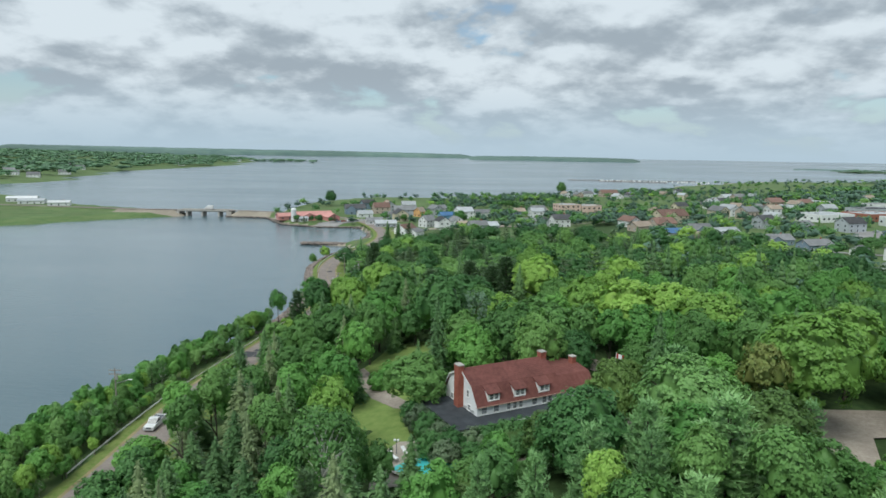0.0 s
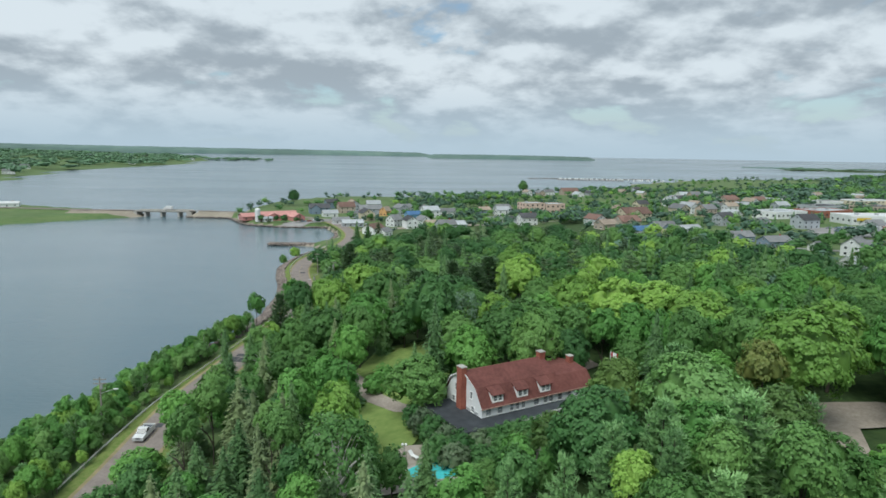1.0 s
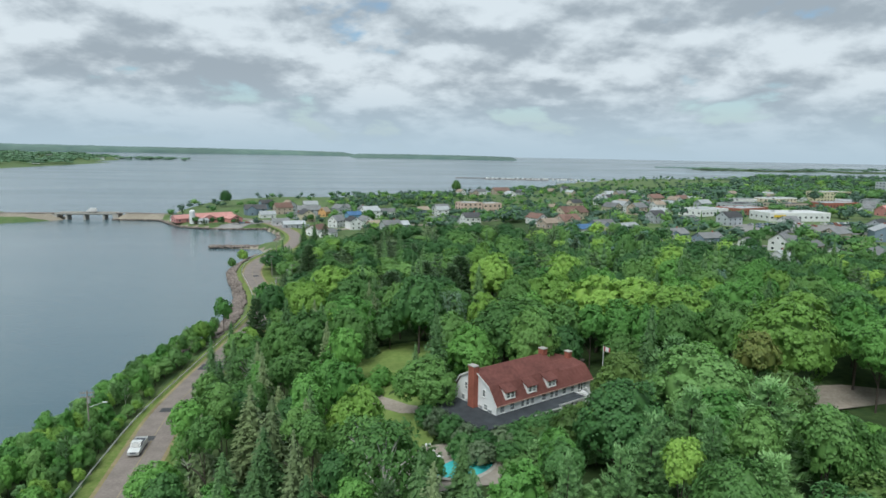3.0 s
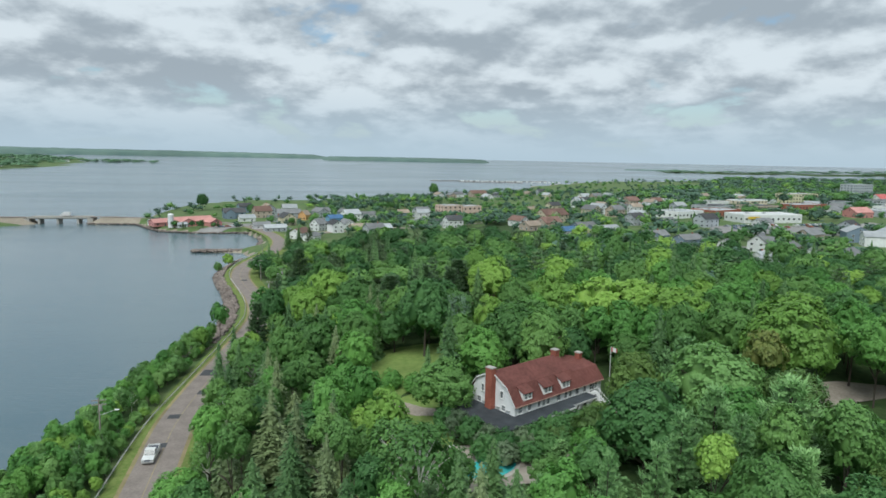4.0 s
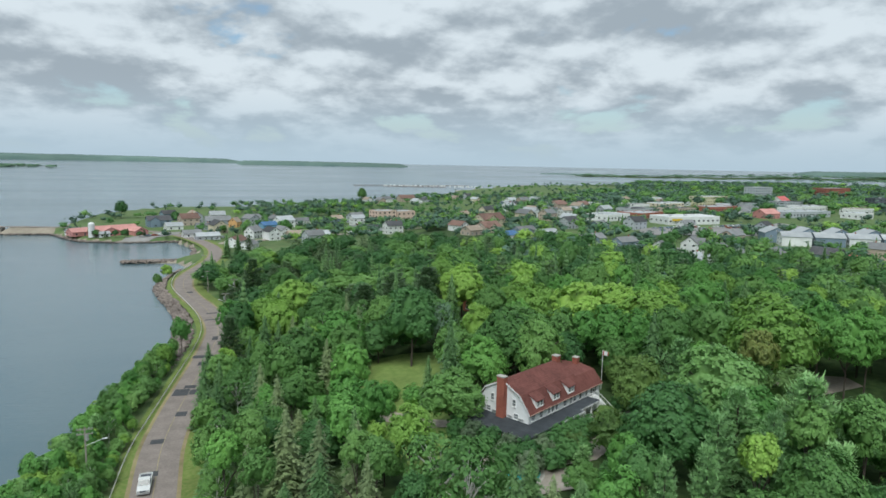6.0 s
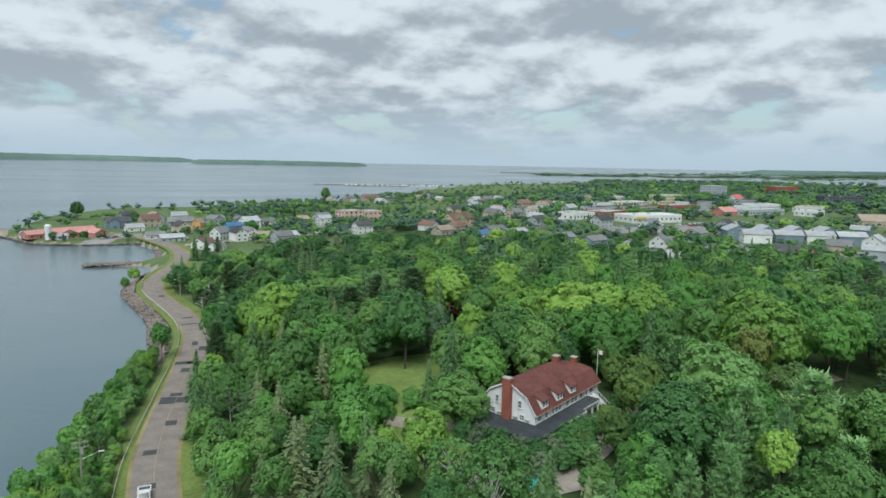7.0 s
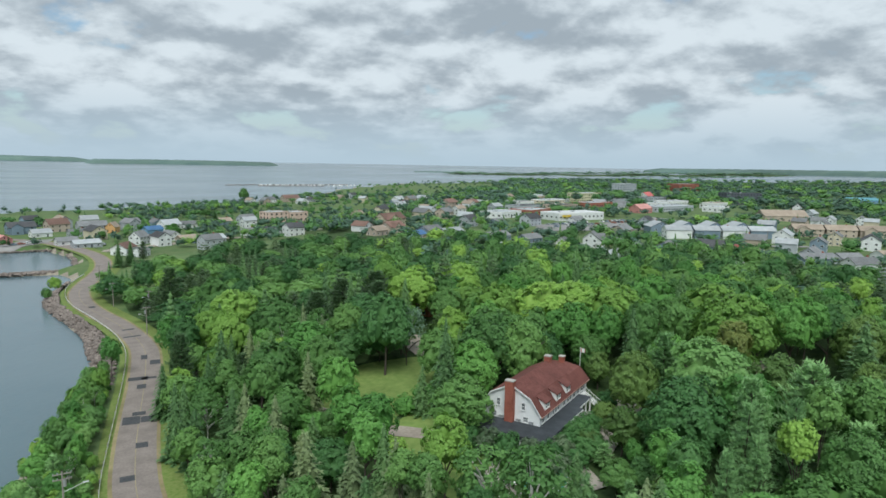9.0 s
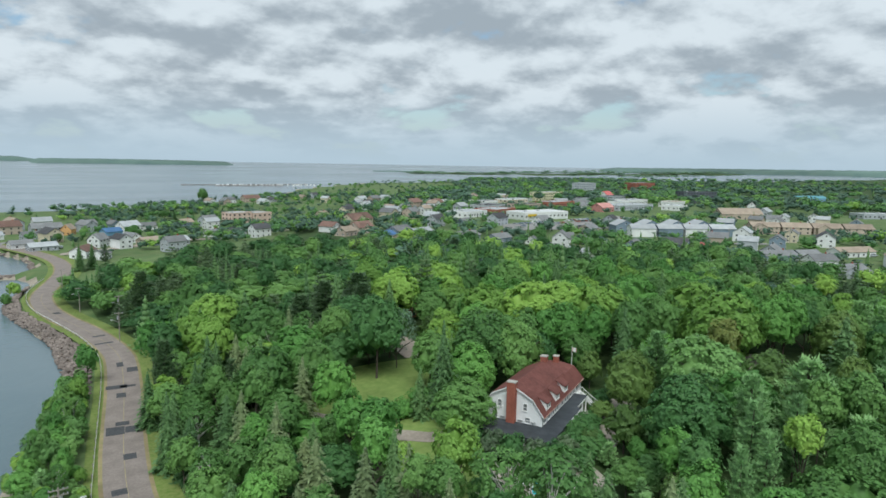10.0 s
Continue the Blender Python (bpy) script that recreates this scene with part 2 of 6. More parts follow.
def water_mat():
    m = bpy.data.materials.new("estuary_water")
    m.use_nodes = True
    t = m.node_tree
    b = t.nodes["Principled BSDF"]
    geo = t.nodes.new("ShaderNodeNewGeometry")
    n = t.nodes.new("ShaderNodeTexNoise")
    n.inputs["Scale"].default_value, n.inputs["Detail"].default_value = 0.0035, 5
    mp = t.nodes.new("ShaderNodeMapping")
    mp.inputs["Scale"].default_value = (0.6, 2.2, 1)
    t.links.new(geo.outputs["Position"], mp.inputs[0])
    t.links.new(mp.outputs[0], n.inputs["Vector"])
    mix = t.nodes.new("ShaderNodeMix")
    mix.data_type = "RGBA"
    mr = t.nodes.new("ShaderNodeMapRange")
    mr.inputs["From Min"].default_value, mr.inputs["From Max"].default_value = 0.35, 0.65
    t.links.new(n.outputs[0], mr.inputs[0])
    t.links.new(mr.outputs[0], mix.inputs[0])
    mix.inputs[6].default_value, mix.inputs[7].default_value = (0.092, 0.146, 0.170, 1), (0.132, 0.184, 0.206, 1)
    t.links.new(mix.outputs[2], b.inputs["Base Color"])
    rr = t.nodes.new("ShaderNodeMapRange")
    rr.inputs["To Min"].default_value, rr.inputs["To Max"].default_value = 0.14, 0.26
    t.links.new(mr.outputs[0], rr.inputs[0])
    t.links.new(rr.outputs[0], b.inputs["Roughness"])
    w1 = t.nodes.new("ShaderNodeTexNoise")
    w1.inputs["Scale"].default_value, w1.inputs["Detail"].default_value = 0.45, 5
    mp2 = t.nodes.new("ShaderNodeMapping")
    mp2.inputs["Rotation"].default_value, mp2.inputs["Scale"].default_value = (0, 0, 0.35), (0.55, 1.6, 1)
    t.links.new(geo.outputs["Position"], mp2.inputs[0])
    t.links.new(mp2.outputs[0], w1.inputs["Vector"])
    bp = t.nodes.new("ShaderNodeBump")
    bp.inputs["Strength"].default_value, bp.inputs["Distance"].default_value = 0.5, 0.2
    t.links.new(w1.outputs[0], bp.inputs["Height"])
    t.links.new(bp.outputs[0], b.inputs["Normal"])
    return m


WATER = water_mat()

# ---- mesh helpers ----
RNG = np.random.default_rng(7)


def mesh_from(name, verts, faces, material, smooth=False):
    me = bpy.data.meshes.new(name)
    me.from_pydata([tuple(map(float, v)) for v in verts], [], [tuple(map(int, f)) for f in faces])
    for m in (material if isinstance(material, (list, tuple)) else [material]):
        me.materials.append(m)
    if smooth:
        me.polygons.foreach_set("use_smooth", [True] * len(me.polygons))
    me.update()
    return me


def quads_mesh(name, verts, faces, material):
    """A mesh from arrays of vertices and of faces that all have the same number of corners."""
    me = bpy.data.meshes.new(name)
    verts, faces = np.asarray(verts, np.float32), np.asarray(faces, np.int32)
    k = faces.shape[1]
    me.vertices.add(len(verts))
    me.vertices.foreach_set("co", verts.ravel())
    me.loops.add(faces.size)
    me.loops.foreach_set("vertex_index", faces.ravel())
    me.polygons.add(len(faces))
    me.polygons.foreach_set("loop_start", np.arange(0, faces.size, k, dtype=np.int32))
    me.materials.append(material)
    me.update(calc_edges=True)
    return me


def part(name, bm, material, parent, label=""):
    """Links a bmesh, or a mesh, as one object under a thing or a part."""
    if isinstance(bm, bmesh.types.BMesh):
        me = bpy.data.meshes.new(name)
        bm.to_mesh(me)
        bm.free()
        me.materials.append(material)
    else:
        me = bm
    ob = new(name, me)
    if parent is not None:
        ob.parent = parent
    if label:
        ob["label"] = label
    return ob


def thing(name, m, label, category, group="", kind=""):
    ob = new(name)
    ob.empty_display_size = 0.3
    ob.matrix_world = m
    return tagged(ob, label, category, group, kind)


def box(bm, x0, x1, y0, y1, z0, z1, bevel=0.0):
    r = bmesh.ops.create_cube(bm, size=1)
    vs = r["verts"]
    for v in vs:
        v.co = Vector(((x0 + x1) / 2 + v.co.x * (x1 - x0), (y0 + y1) / 2 + v.co.y * (y1 - y0), (z0 + z1) / 2 + v.co.z * (z1 - z0)))
    if bevel:
        bmesh.ops.bevel(bm, geom=list({e for v in vs for e in v.link_edges}), offset=bevel, segments=1, affect="EDGES")
    return bm


def bx(x0, x1, y0, y1, z0, z1, bevel=0.0):
    return box(bmesh.new(), x0, x1, y0, y1, z0, z1, bevel)


def prism(bm, outline, y0, y1):
    """An outline of (x, z) corners drawn out from y0 to y1."""
    a = [bm.verts.new((x, y0, z)) for x, z in outline]
    b = [bm.verts.new((x, y1, z)) for x, z in outline]
    n = len(outline)
    bm.faces.new(a)
    bm.faces.new(b[::-1])
    for i in range(n):
        bm.faces.new((a[i], b[i], b[(i + 1) % n], a[(i + 1) % n]))
    bmesh.ops.recalc_face_normals(bm, faces=bm.faces)
    return bm


def tube(p0, p1, r0, r1, sides=6):
    """Vertices and quads of a tapered tube."""
    p0, p1 = np.array(p0, float), np.array(p1, float)
    d = (p1 - p0) / max(np.linalg.norm(p1 - p0), 1e-6)
    u = np.cross(d, (0.31, 0.77, 0.55))
    u /= np.linalg.norm(u)
    w = np.cross(d, u)
    a = np.linspace(0, 2 * np.pi, sides, endpoint=False)
    ring = np.cos(a)[:, None] * u + np.sin(a)[:, None] * w
    v = np.vstack([p0 + ring * r0, p1 + ring * r1])
    f = [(i, (i + 1) % sides, sides + (i + 1) % sides, sides + i) for i in range(sides)]
    return v, np.array(f)


def join(pieces):
    vs, fs, n = [], [], 0
    for v, f in pieces:
        vs.append(v)
        fs.append(np.asarray(f) + n)
        n += len(v)
    return np.vstack(vs), np.vstack(fs)


def rod(p0, p1, r, material, name, parent, label=""):
    v, f = tube(p0, p1, r, r, 8)
    return part(name, quads_mesh(name, v, f, material), material, parent, label)


def smooth(a):
    a = np.clip(a, 0, 1)
    return a * a * (3 - 2 * a)


# ---- the lie of the land ----
SHORE = [(-130, -3300), (-110, -400), (-95, 0), (-83, 100), (-73, 150), (-63, 190), (-56.5, 212), (-56.4, 230), (-57, 252), (-60, 272), (-65, 295),
         (-67.6, 313), (-66, 330), (-59, 350), (-57, 372), (-62, 387), (-90, 391.5), (-90, 395.5), (-63, 397), (-54, 413), (-53, 435), (-57, 462),
         (-65, 481), (-98, 481), (-127, 495), (-152, 542), (-188, 546)]
SHORE += [(-188, 566), (-150, 575), (-155, 615), (-146, 705), (-106, 780), (-53, 812), (3, 797), (75, 822), (143, 868), (240, 960), (300, 1010), (430, 1250),
          (700, 1500), (1100, 1680), (1500, 1700), (2000, 1640), (2600, 1500), (3400, 1350), (3400, -3300)]
WEST = [(-229, 543), (-255, 525), (-287, 493), (-330, 440), (-600, 320), (-900, 300), (-950, 520), (-700, 720), (-524, 757), (-352, 628), (-283, 597), (-229, 566)]
FARWEST = [(-3400, 800), (-1000, 820), (-673, 975), (-656, 1105), (-754, 1350), (-850, 1840), (-817, 2400), (-912, 3040), (-1000, 3400), (-3400, 3400)]
SPIT = [(1450, 2650), (1700, 2560), (2100, 2380), (2700, 2180), (3400, 2000), (3400, 2250), (2700, 2420), (2100, 2640), (1700, 2800)]
ROADLINE = [(-64, -120), (-59, 0), (-56.5, 60), (-54.9, 100), (-54.8, 118), (-54.6, 135), (-52.7, 152), (-50.1, 169), (-46.7, 190), (-43.8, 212), (-43.2, 224), (-44.6, 240),
            (-47.7, 258), (-51.7, 274), (-55.0, 292), (-56.0, 308), (-55.4, 321), (-52.4, 337), (-47.5, 357), (-43, 380), (-41.6, 408), (-45, 436), (-54, 469),
            (-67, 501), (-87, 527), (-115, 545), (-152, 555), (-190, 556), (-229, 555), (-270, 560), (-330, 570), (-420, 585), (-520, 600)]


def spline(points, step=3.0):
    """A smooth line through the points."""
    p = np.array(points, float)
    p = np.vstack([2 * p[0] - p[1], p, 2 * p[-1] - p[-2]])
    out = []
    for i in range(1, len(p) - 2):
        n = max(2, int(np.linalg.norm(p[i + 1] - p[i]) / step))
        for s in np.arange(n) / n:
            a, b, c, d = p[i - 1], p[i], p[i + 1], p[i + 2]
            out.append(0.5 * (2 * b + (c - a) * s + (2 * a - 5 * b + 4 * c - d) * s * s + (3 * b - a - 3 * c + d) * s ** 3))
    out.append(p[-2])
    return np.array(out)


def seg_dist(x, y, line, closed=False):
    line = np.asarray(line, float)
    best = np.full(np.shape(x), 1e9)
    n = len(line) - (0 if closed else 1)
    for i in range(n):
        a, b = line[i], line[(i + 1) % len(line)]
        d = b - a
        s = np.clip(((x - a[0]) * d[0] + (y - a[1]) * d[1]) / max(d @ d, 1e-9), 0, 1)
        best = np.minimum(best, np.hypot(x - a[0] - s * d[0], y - a[1] - s * d[1]))
    return best


def inside(x, y, poly):
    poly = np.asarray(poly, float)
    res = np.zeros(np.shape(x), bool)
    for i in range(len(poly)):
        (x0, y0), (x1, y1) = poly[i], poly[i - 1]
        if y0 == y1:
            continue
        res ^= ((y0 > y) != (y1 > y)) & (x < (x1 - x0) * (y - y0) / (y1 - y0) + x0)
    return res


ROAD = spline(ROADLINE)


def bowl(x, y):
    """The sheet lifts very gently towards its rim, so that the sea meets the sky where the round earth's would."""
    return 36 * smooth((np.hypot(x, y) - 2700) / 2200)


def road_z(y, x):
    return 3.2 + 1.2 * smooth((-95 - x) / 40) + 0.6 * smooth((-150 - x) / 30) - 0.5 * smooth((-240 - x) / 40)


def ground(x, y):
    x, y = np.asarray(x, float), np.asarray(y, float)
    d = np.full(x.shape, -1e9)
    for poly in (SHORE, WEST, FARWEST, SPIT):
        e = seg_dist(x, y, poly, True)
        d = np.maximum(d, np.where(inside(x, y, poly), e, -e))
    z = np.clip(d * 0.45, -3.0, 2.9)
    rd = seg_dist(x, y, ROAD[::3])
    east = (x > -57) & (d > 0) & (y < 700)
    q = y - 1.1 * x
    hill = 7.4 * smooth((rd - 7) / 48) * (1 - smooth((q - 310) / 120))
    z = z + np.where(east, hill, 0)
    z = z + np.where((d > 0) & (y > 700), 3.0 * smooth(d / 200), 0)
    z = z + np.where((x < -600) & (y > 760) & (d > 0), 26 * smooth(d / 900), 0)
    near = smooth((9.5 - rd) / 4.5) * (rd < 10) * ((d > -2) | (x < -145))
    near = np.where((x < -186) & (x > -231), 0, near)
    z = z * (1 - near) + (road_z(y, x) - 0.12) * near
    return z + bowl(x, y)


def gz(x, y):
    return float(ground(np.array([x]), np.array([y]))[0])


def axis(lo, hi, a, b, step, grow=1.13):
    c = list(np.arange(a, b + 0.1, step))
    s, v = step, b
    while v < hi:
        s = min(s * grow, 160)
        v += s
        c.append(v)
    s, v = step, a
    while v > lo:
        s = min(s * grow, 160)
        v -= s
        c.insert(0, v)
    return np.array(c)


gx, gy = axis(-3400, 3400, -150, 190, 4.0), axis(-3300, 3400, 10, 600, 4.0)
GX, GY = np.meshgrid(gx, gy)
GZ = ground(GX, GY)
GZ += np.where(GZ > 4.5, RNG.normal(0, 0.12, GZ.shape), 0)
nx, ny = len(gx), len(gy)
idx = np.arange(nx * ny).reshape(ny, nx)
quads = np.stack([idx[:-1, :-1], idx[:-1, 1:], idx[1:, 1:], idx[1:, :-1]], -1).reshape(-1, 4)
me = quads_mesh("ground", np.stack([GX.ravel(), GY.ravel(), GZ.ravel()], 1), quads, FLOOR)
me.materials.append(MEADOW)
me.materials.append(SAND)
cxy = np.stack([GX.ravel(), GY.ravel(), GZ.ravel()], 1)[quads].mean(1)
cx, cy, cz = cxy[:, 0], cxy[:, 1], cxy[:, 2] - bowl(cxy[:, 0], cxy[:, 1])
qq = cy - 1.1 * cx
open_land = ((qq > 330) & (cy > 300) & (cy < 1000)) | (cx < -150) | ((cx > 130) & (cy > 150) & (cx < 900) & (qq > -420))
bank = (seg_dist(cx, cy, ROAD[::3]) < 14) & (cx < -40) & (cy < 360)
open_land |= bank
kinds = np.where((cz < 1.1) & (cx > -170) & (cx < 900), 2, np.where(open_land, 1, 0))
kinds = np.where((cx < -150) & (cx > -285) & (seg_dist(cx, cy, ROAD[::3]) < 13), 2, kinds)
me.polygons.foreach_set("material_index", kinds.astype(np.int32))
me.polygons.foreach_set("use_smooth", [True] * len(quads))
tagged(new("ground", me), "wooded ground with meadows, sloping gently to the shore", "ground", kind="structure")

# water: one disc out to the horizon
rings = [0, 150, 400, 800, 1300, 1900, 2500, 2800, 3100, 3400, 3700, 4000, 4300, 4600, 4930]
ang = np.linspace(0, 2 * np.pi, 96, endpoint=False)
wv = [(r * math.cos(a), r * math.sin(a), float(bowl(r, 0))) for r in rings[1:] for a in ang] + [(0, 0, 0)]
wf = [(96 * k + i, 96 * (k + 1) + i, 96 * (k + 1) + (i + 1) % 96, 96 * k + (i + 1) % 96) for k in range(len(rings) - 2) for i in range(96)]
wf += [(len(wv) - 1, i, (i + 1) % 96) for i in range(96)]
tagged(new("water", mesh_from("water", wv, wf, WATER, True)), "grey-blue estuary water with light ripples", "water", kind="structure")


def ribbon(line, off0, off1, lift, zf=None):
    """A strip along a line between two offsets to its right."""
    d = np.gradient(line, axis=0)
    d /= np.linalg.norm(d, axis=1)[:, None]
    nrm = np.stack([d[:, 1], -d[:, 0]], 1)
    a, b = line + nrm * off0, line + nrm * off1
    z = (road_z(line[:, 1], line[:, 0]) if zf is None else zf(line)) + lift
    v = np.vstack([np.column_stack([a, z]), np.column_stack([b, z])])
    n = len(line)
    f = [(i, n + i, n + i + 1, i + 1) for i in range(n - 1)]
    return v, f


HALF = 3.8
road = tagged(new("road", mesh_from("road", *ribbon(ROAD, -HALF, HALF, 0.0), ASPHALT)), "worn grey two-lane asphalt shore road", "road", kind="structure")
mid = ROAD[(ROAD[:, 1] < 330) & (ROAD[:, 0] > -66)]
part("centre_line", mesh_from("centre_line", *ribbon(mid, -0.08, 0.08, 0.005), YELLOW), YELLOW, road, "faded yellow centre line")
for side, nm in ((-1, "verge"), (1, "verge")):
    strip = ROAD[(ROAD[:, 1] > -60) & (ROAD[:, 1] < 520)]
    edge = sorted((side * (HALF - 0.25), side * (HALF + 0.45)))
    part("shoulder", mesh_from("shoulder", *ribbon(strip, edge[0], edge[1], 0.004), DUST), DUST, road, "dusty gravel shoulder")
    o = sorted((side * (HALF + 0.40), side * (HALF + (2.6 if side < 0 else 4.0))))
    vb = tagged(new(nm, mesh_from(nm, *ribbon(strip, o[0], o[1], -0.03), VERGE)), "yellow-green grass verge along the road", "verge", kind="structure")
PATCHES = [(150, 1.0, 2.2, 2.6), (164, 1.6, 2.6, 3.4), (164.5, -1.5, 3.4, 4.4), (167.5, -0.2, 2.6, 2.2), (186.5, -0.6, 2.0, 3.2), (194, -1.6, 4.6, 2.8), (194.4, 0.9, 3.4, 1.5),
           (207, 2.3, 2.6, 4.0), (213.5, -0.4, 1.6, 4.2), (236, -0.5, 5.0, 1.5), (244, 0.6, 3.6, 1.5), (137, -1.2, 2.4, 2.2), (124, -0.4, 1.4, 2.0), (288, 1.2, 2.2, 3.0)]
for py, off, w, l in PATCHES:
    i = int(np.argmin(np.hypot(ROAD[:, 1] - py, ROAD[:, 0] + 50)))
    d = ROAD[i + 1] - ROAD[i - 1]
    d /= np.linalg.norm(d)
    nrm = np.array([d[1], -d[0]])
    c = ROAD[i] + nrm * off
    vs = [(*(c + nrm * a * w / 2 + d * b * l / 2), 3.206) for a, b in ((-1, -1), (1, -1), (1, 1), (-1, 1))]
    part("asphalt_patch", mesh_from("asphalt_patch", vs, [(0, 1, 2, 3)], PATCH), PATCH, road, "dark repair patch")


def patch_ground(name, poly, material, label, category, lift=0.06, kind="structure"):
    """A sheet of other ground cover that follows the lie of the land."""
    poly = np.array(poly, float)
    lo, hi = poly.min(0), poly.max(0)
    bm = bmesh.new()
    face = bm.faces.new([bm.verts.new((x, y, 0)) for x, y in poly])
    bmesh.ops.triangulate(bm, faces=[face])
    for _ in range(4):
        long = [e for e in bm.edges if e.calc_length() > 4.5]
        if long:
            bmesh.ops.subdivide_edges(bm, edges=long, cuts=1, use_grid_fill=False)
            bmesh.ops.triangulate(bm, faces=bm.faces)
    co = np.array([v.co[:2] for v in bm.verts])
    for v, z in zip(bm.verts, ground(co[:, 0], co[:, 1])):
        v.co.z = z + lift
    bmesh.ops.recalc_face_normals(bm, faces=bm.faces)
    me = bpy.data.meshes.new(name)
    bm.to_mesh(me)
    bm.free()
    me.materials.append(material)
    return tagged(new(name, me), label, category, kind=kind)


LAWN = [(-20, 140), (-14, 158), (-3, 158), (14, 156), (14, 150), (2, 134), (-4, 118), (-5, 104), (-10, 93), (-16, 96), (-18, 120)]
patch_ground("lawn", LAWN, GRASS, "mown green lawn beside the white house", "lawn", 0.22)
patch_ground("drive", [(-22, 141), (-19, 143), (-12, 124), (-8, 118), (-4, 115), (-5, 112.5), (-10, 115), (-15, 122)], GRAVEL, "pale gravel drive through the lawn", "drive", 0.3)
patch_ground("forecourt", [(11, 157), (14, 175), (21, 174), (22, 163), (31, 150), (35, 138), (31, 135), (22, 148)], GRAVEL, "pale gravel forecourt among trees", "drive", 0.3)
patch_ground("parking", [(52, 92), (55, 112), (66, 116), (82, 116), (90, 112), (88, 106), (70, 104), (64, 92)], GRAVEL, "bare gravel parking place among trees", "parking", 0.3)
patch_ground("terrace", [(2, 93), (8, 100), (20, 106), (32, 112), (34, 106), (22, 99), (12, 93)], DECK, "paved terrace in front of the house", "terrace", 0.3)

# ---- the white house ----
U = math.degrees(math.atan2(0.46, 0.888))
HOUSE = pose(4.6, 102.3, 10.4, 0, 0, U)
LEN, WID, EAVE, KNEE, RIDGE, SPLIT = 23.6, 10.9, 5.1, 7.8, 9.75, 16.6


def gambrel(mid, eave, knee, ridge, half, out=0.0):
    c = WID / 2
    return [(c - half - out, eave), (c - half + 1.65, knee), (mid, ridge), (c + half - 1.65, knee), (c + half + out, eave)]


def roof_shell(bm, prof, x0, x1, thick=0.22):
    """A bent roof skin of that thickness over a profile of (y, z), from x0 to x1."""
    low = [(y, z - thick) for y, z in prof]
    ring = prof + low[::-1]
    a = [bm.verts.new((x0, y, z)) for y, z in ring]
    b = [bm.verts.new((x1, y, z)) for y, z in ring]
    n = len(ring)
    k = len(prof)
    for i in range(k - 1):
        for r, flip in ((a, 0), (b, 1)):
            q = [r[i], r[i + 1], r[n - 2 - i], r[n - 1 - i]]
            bm.faces.new(q[::-1] if flip else q)
    for i in range(n):
        bm.faces.new((a[i], b[i], b[(i + 1) % n], a[(i + 1) % n]))
    bmesh.ops.recalc_face_normals(bm, faces=bm.faces)
    return bm


def ring_frame(bm, w, h, t, y0, y1):
    """A frame round an opening, in one piece."""
    rings = []
    for y in (y0, y1):
        for k in (0, t):
            rings.append([bm.verts.new((sx * (w / 2 + k), y, sz * (h / 2 + k))) for sx, sz in ((-1, -1), (1, -1), (1, 1), (-1, 1))])
    for a, b in ((0, 1), (1, 3), (3, 2), (2, 0)):
        for i in range(4):
            j = (i + 1) % 4
            bm.faces.new((rings[a][i], rings[a][j], rings[b][j], rings[b][i]))
    bmesh.ops.recalc_face_normals(bm, faces=bm.faces)
    return bm


def window(parent, centre, along, outward, w, h, mullions=1):
    """A sash window: frame, sill, panes; along and outward are unit vectors in the house's own axes."""
    a, o = Vector(along), Vector(outward)
    m = Matrix((a, o, Vector((0, 0, 1)))).transposed().to_4x4()
    m.translation = Vector(centre)
    root = part("window", bpy.data.meshes.new("window_frame"), TRIM, parent)
    bm = ring_frame(bmesh.new(), w, h, 0.09, 0.0, 0.09)
    bm.to_mesh(root.data)
    bm.free()
    root.data.materials.append(TRIM)
    root.matrix_local = m
    part("sill", bx(-w / 2 - 0.14, w / 2 + 0.14, 0.095, 0.17, -h / 2 - 0.14, -h / 2 - 0.06), TRIM, root)
    part("rail", bx(-w / 2, w / 2, 0.032, 0.07, -0.03, 0.03), TRIM, root)
    for i in range(mullions + 1):
        x0 = -w / 2 + w * i / (mullions + 1)
        part("pane", bx(x0 + 0.01, x0 + w / (mullions + 1) - 0.01, 0.005, 0.03, -h / 2, h / 2), CURTAIN, root)
    return root


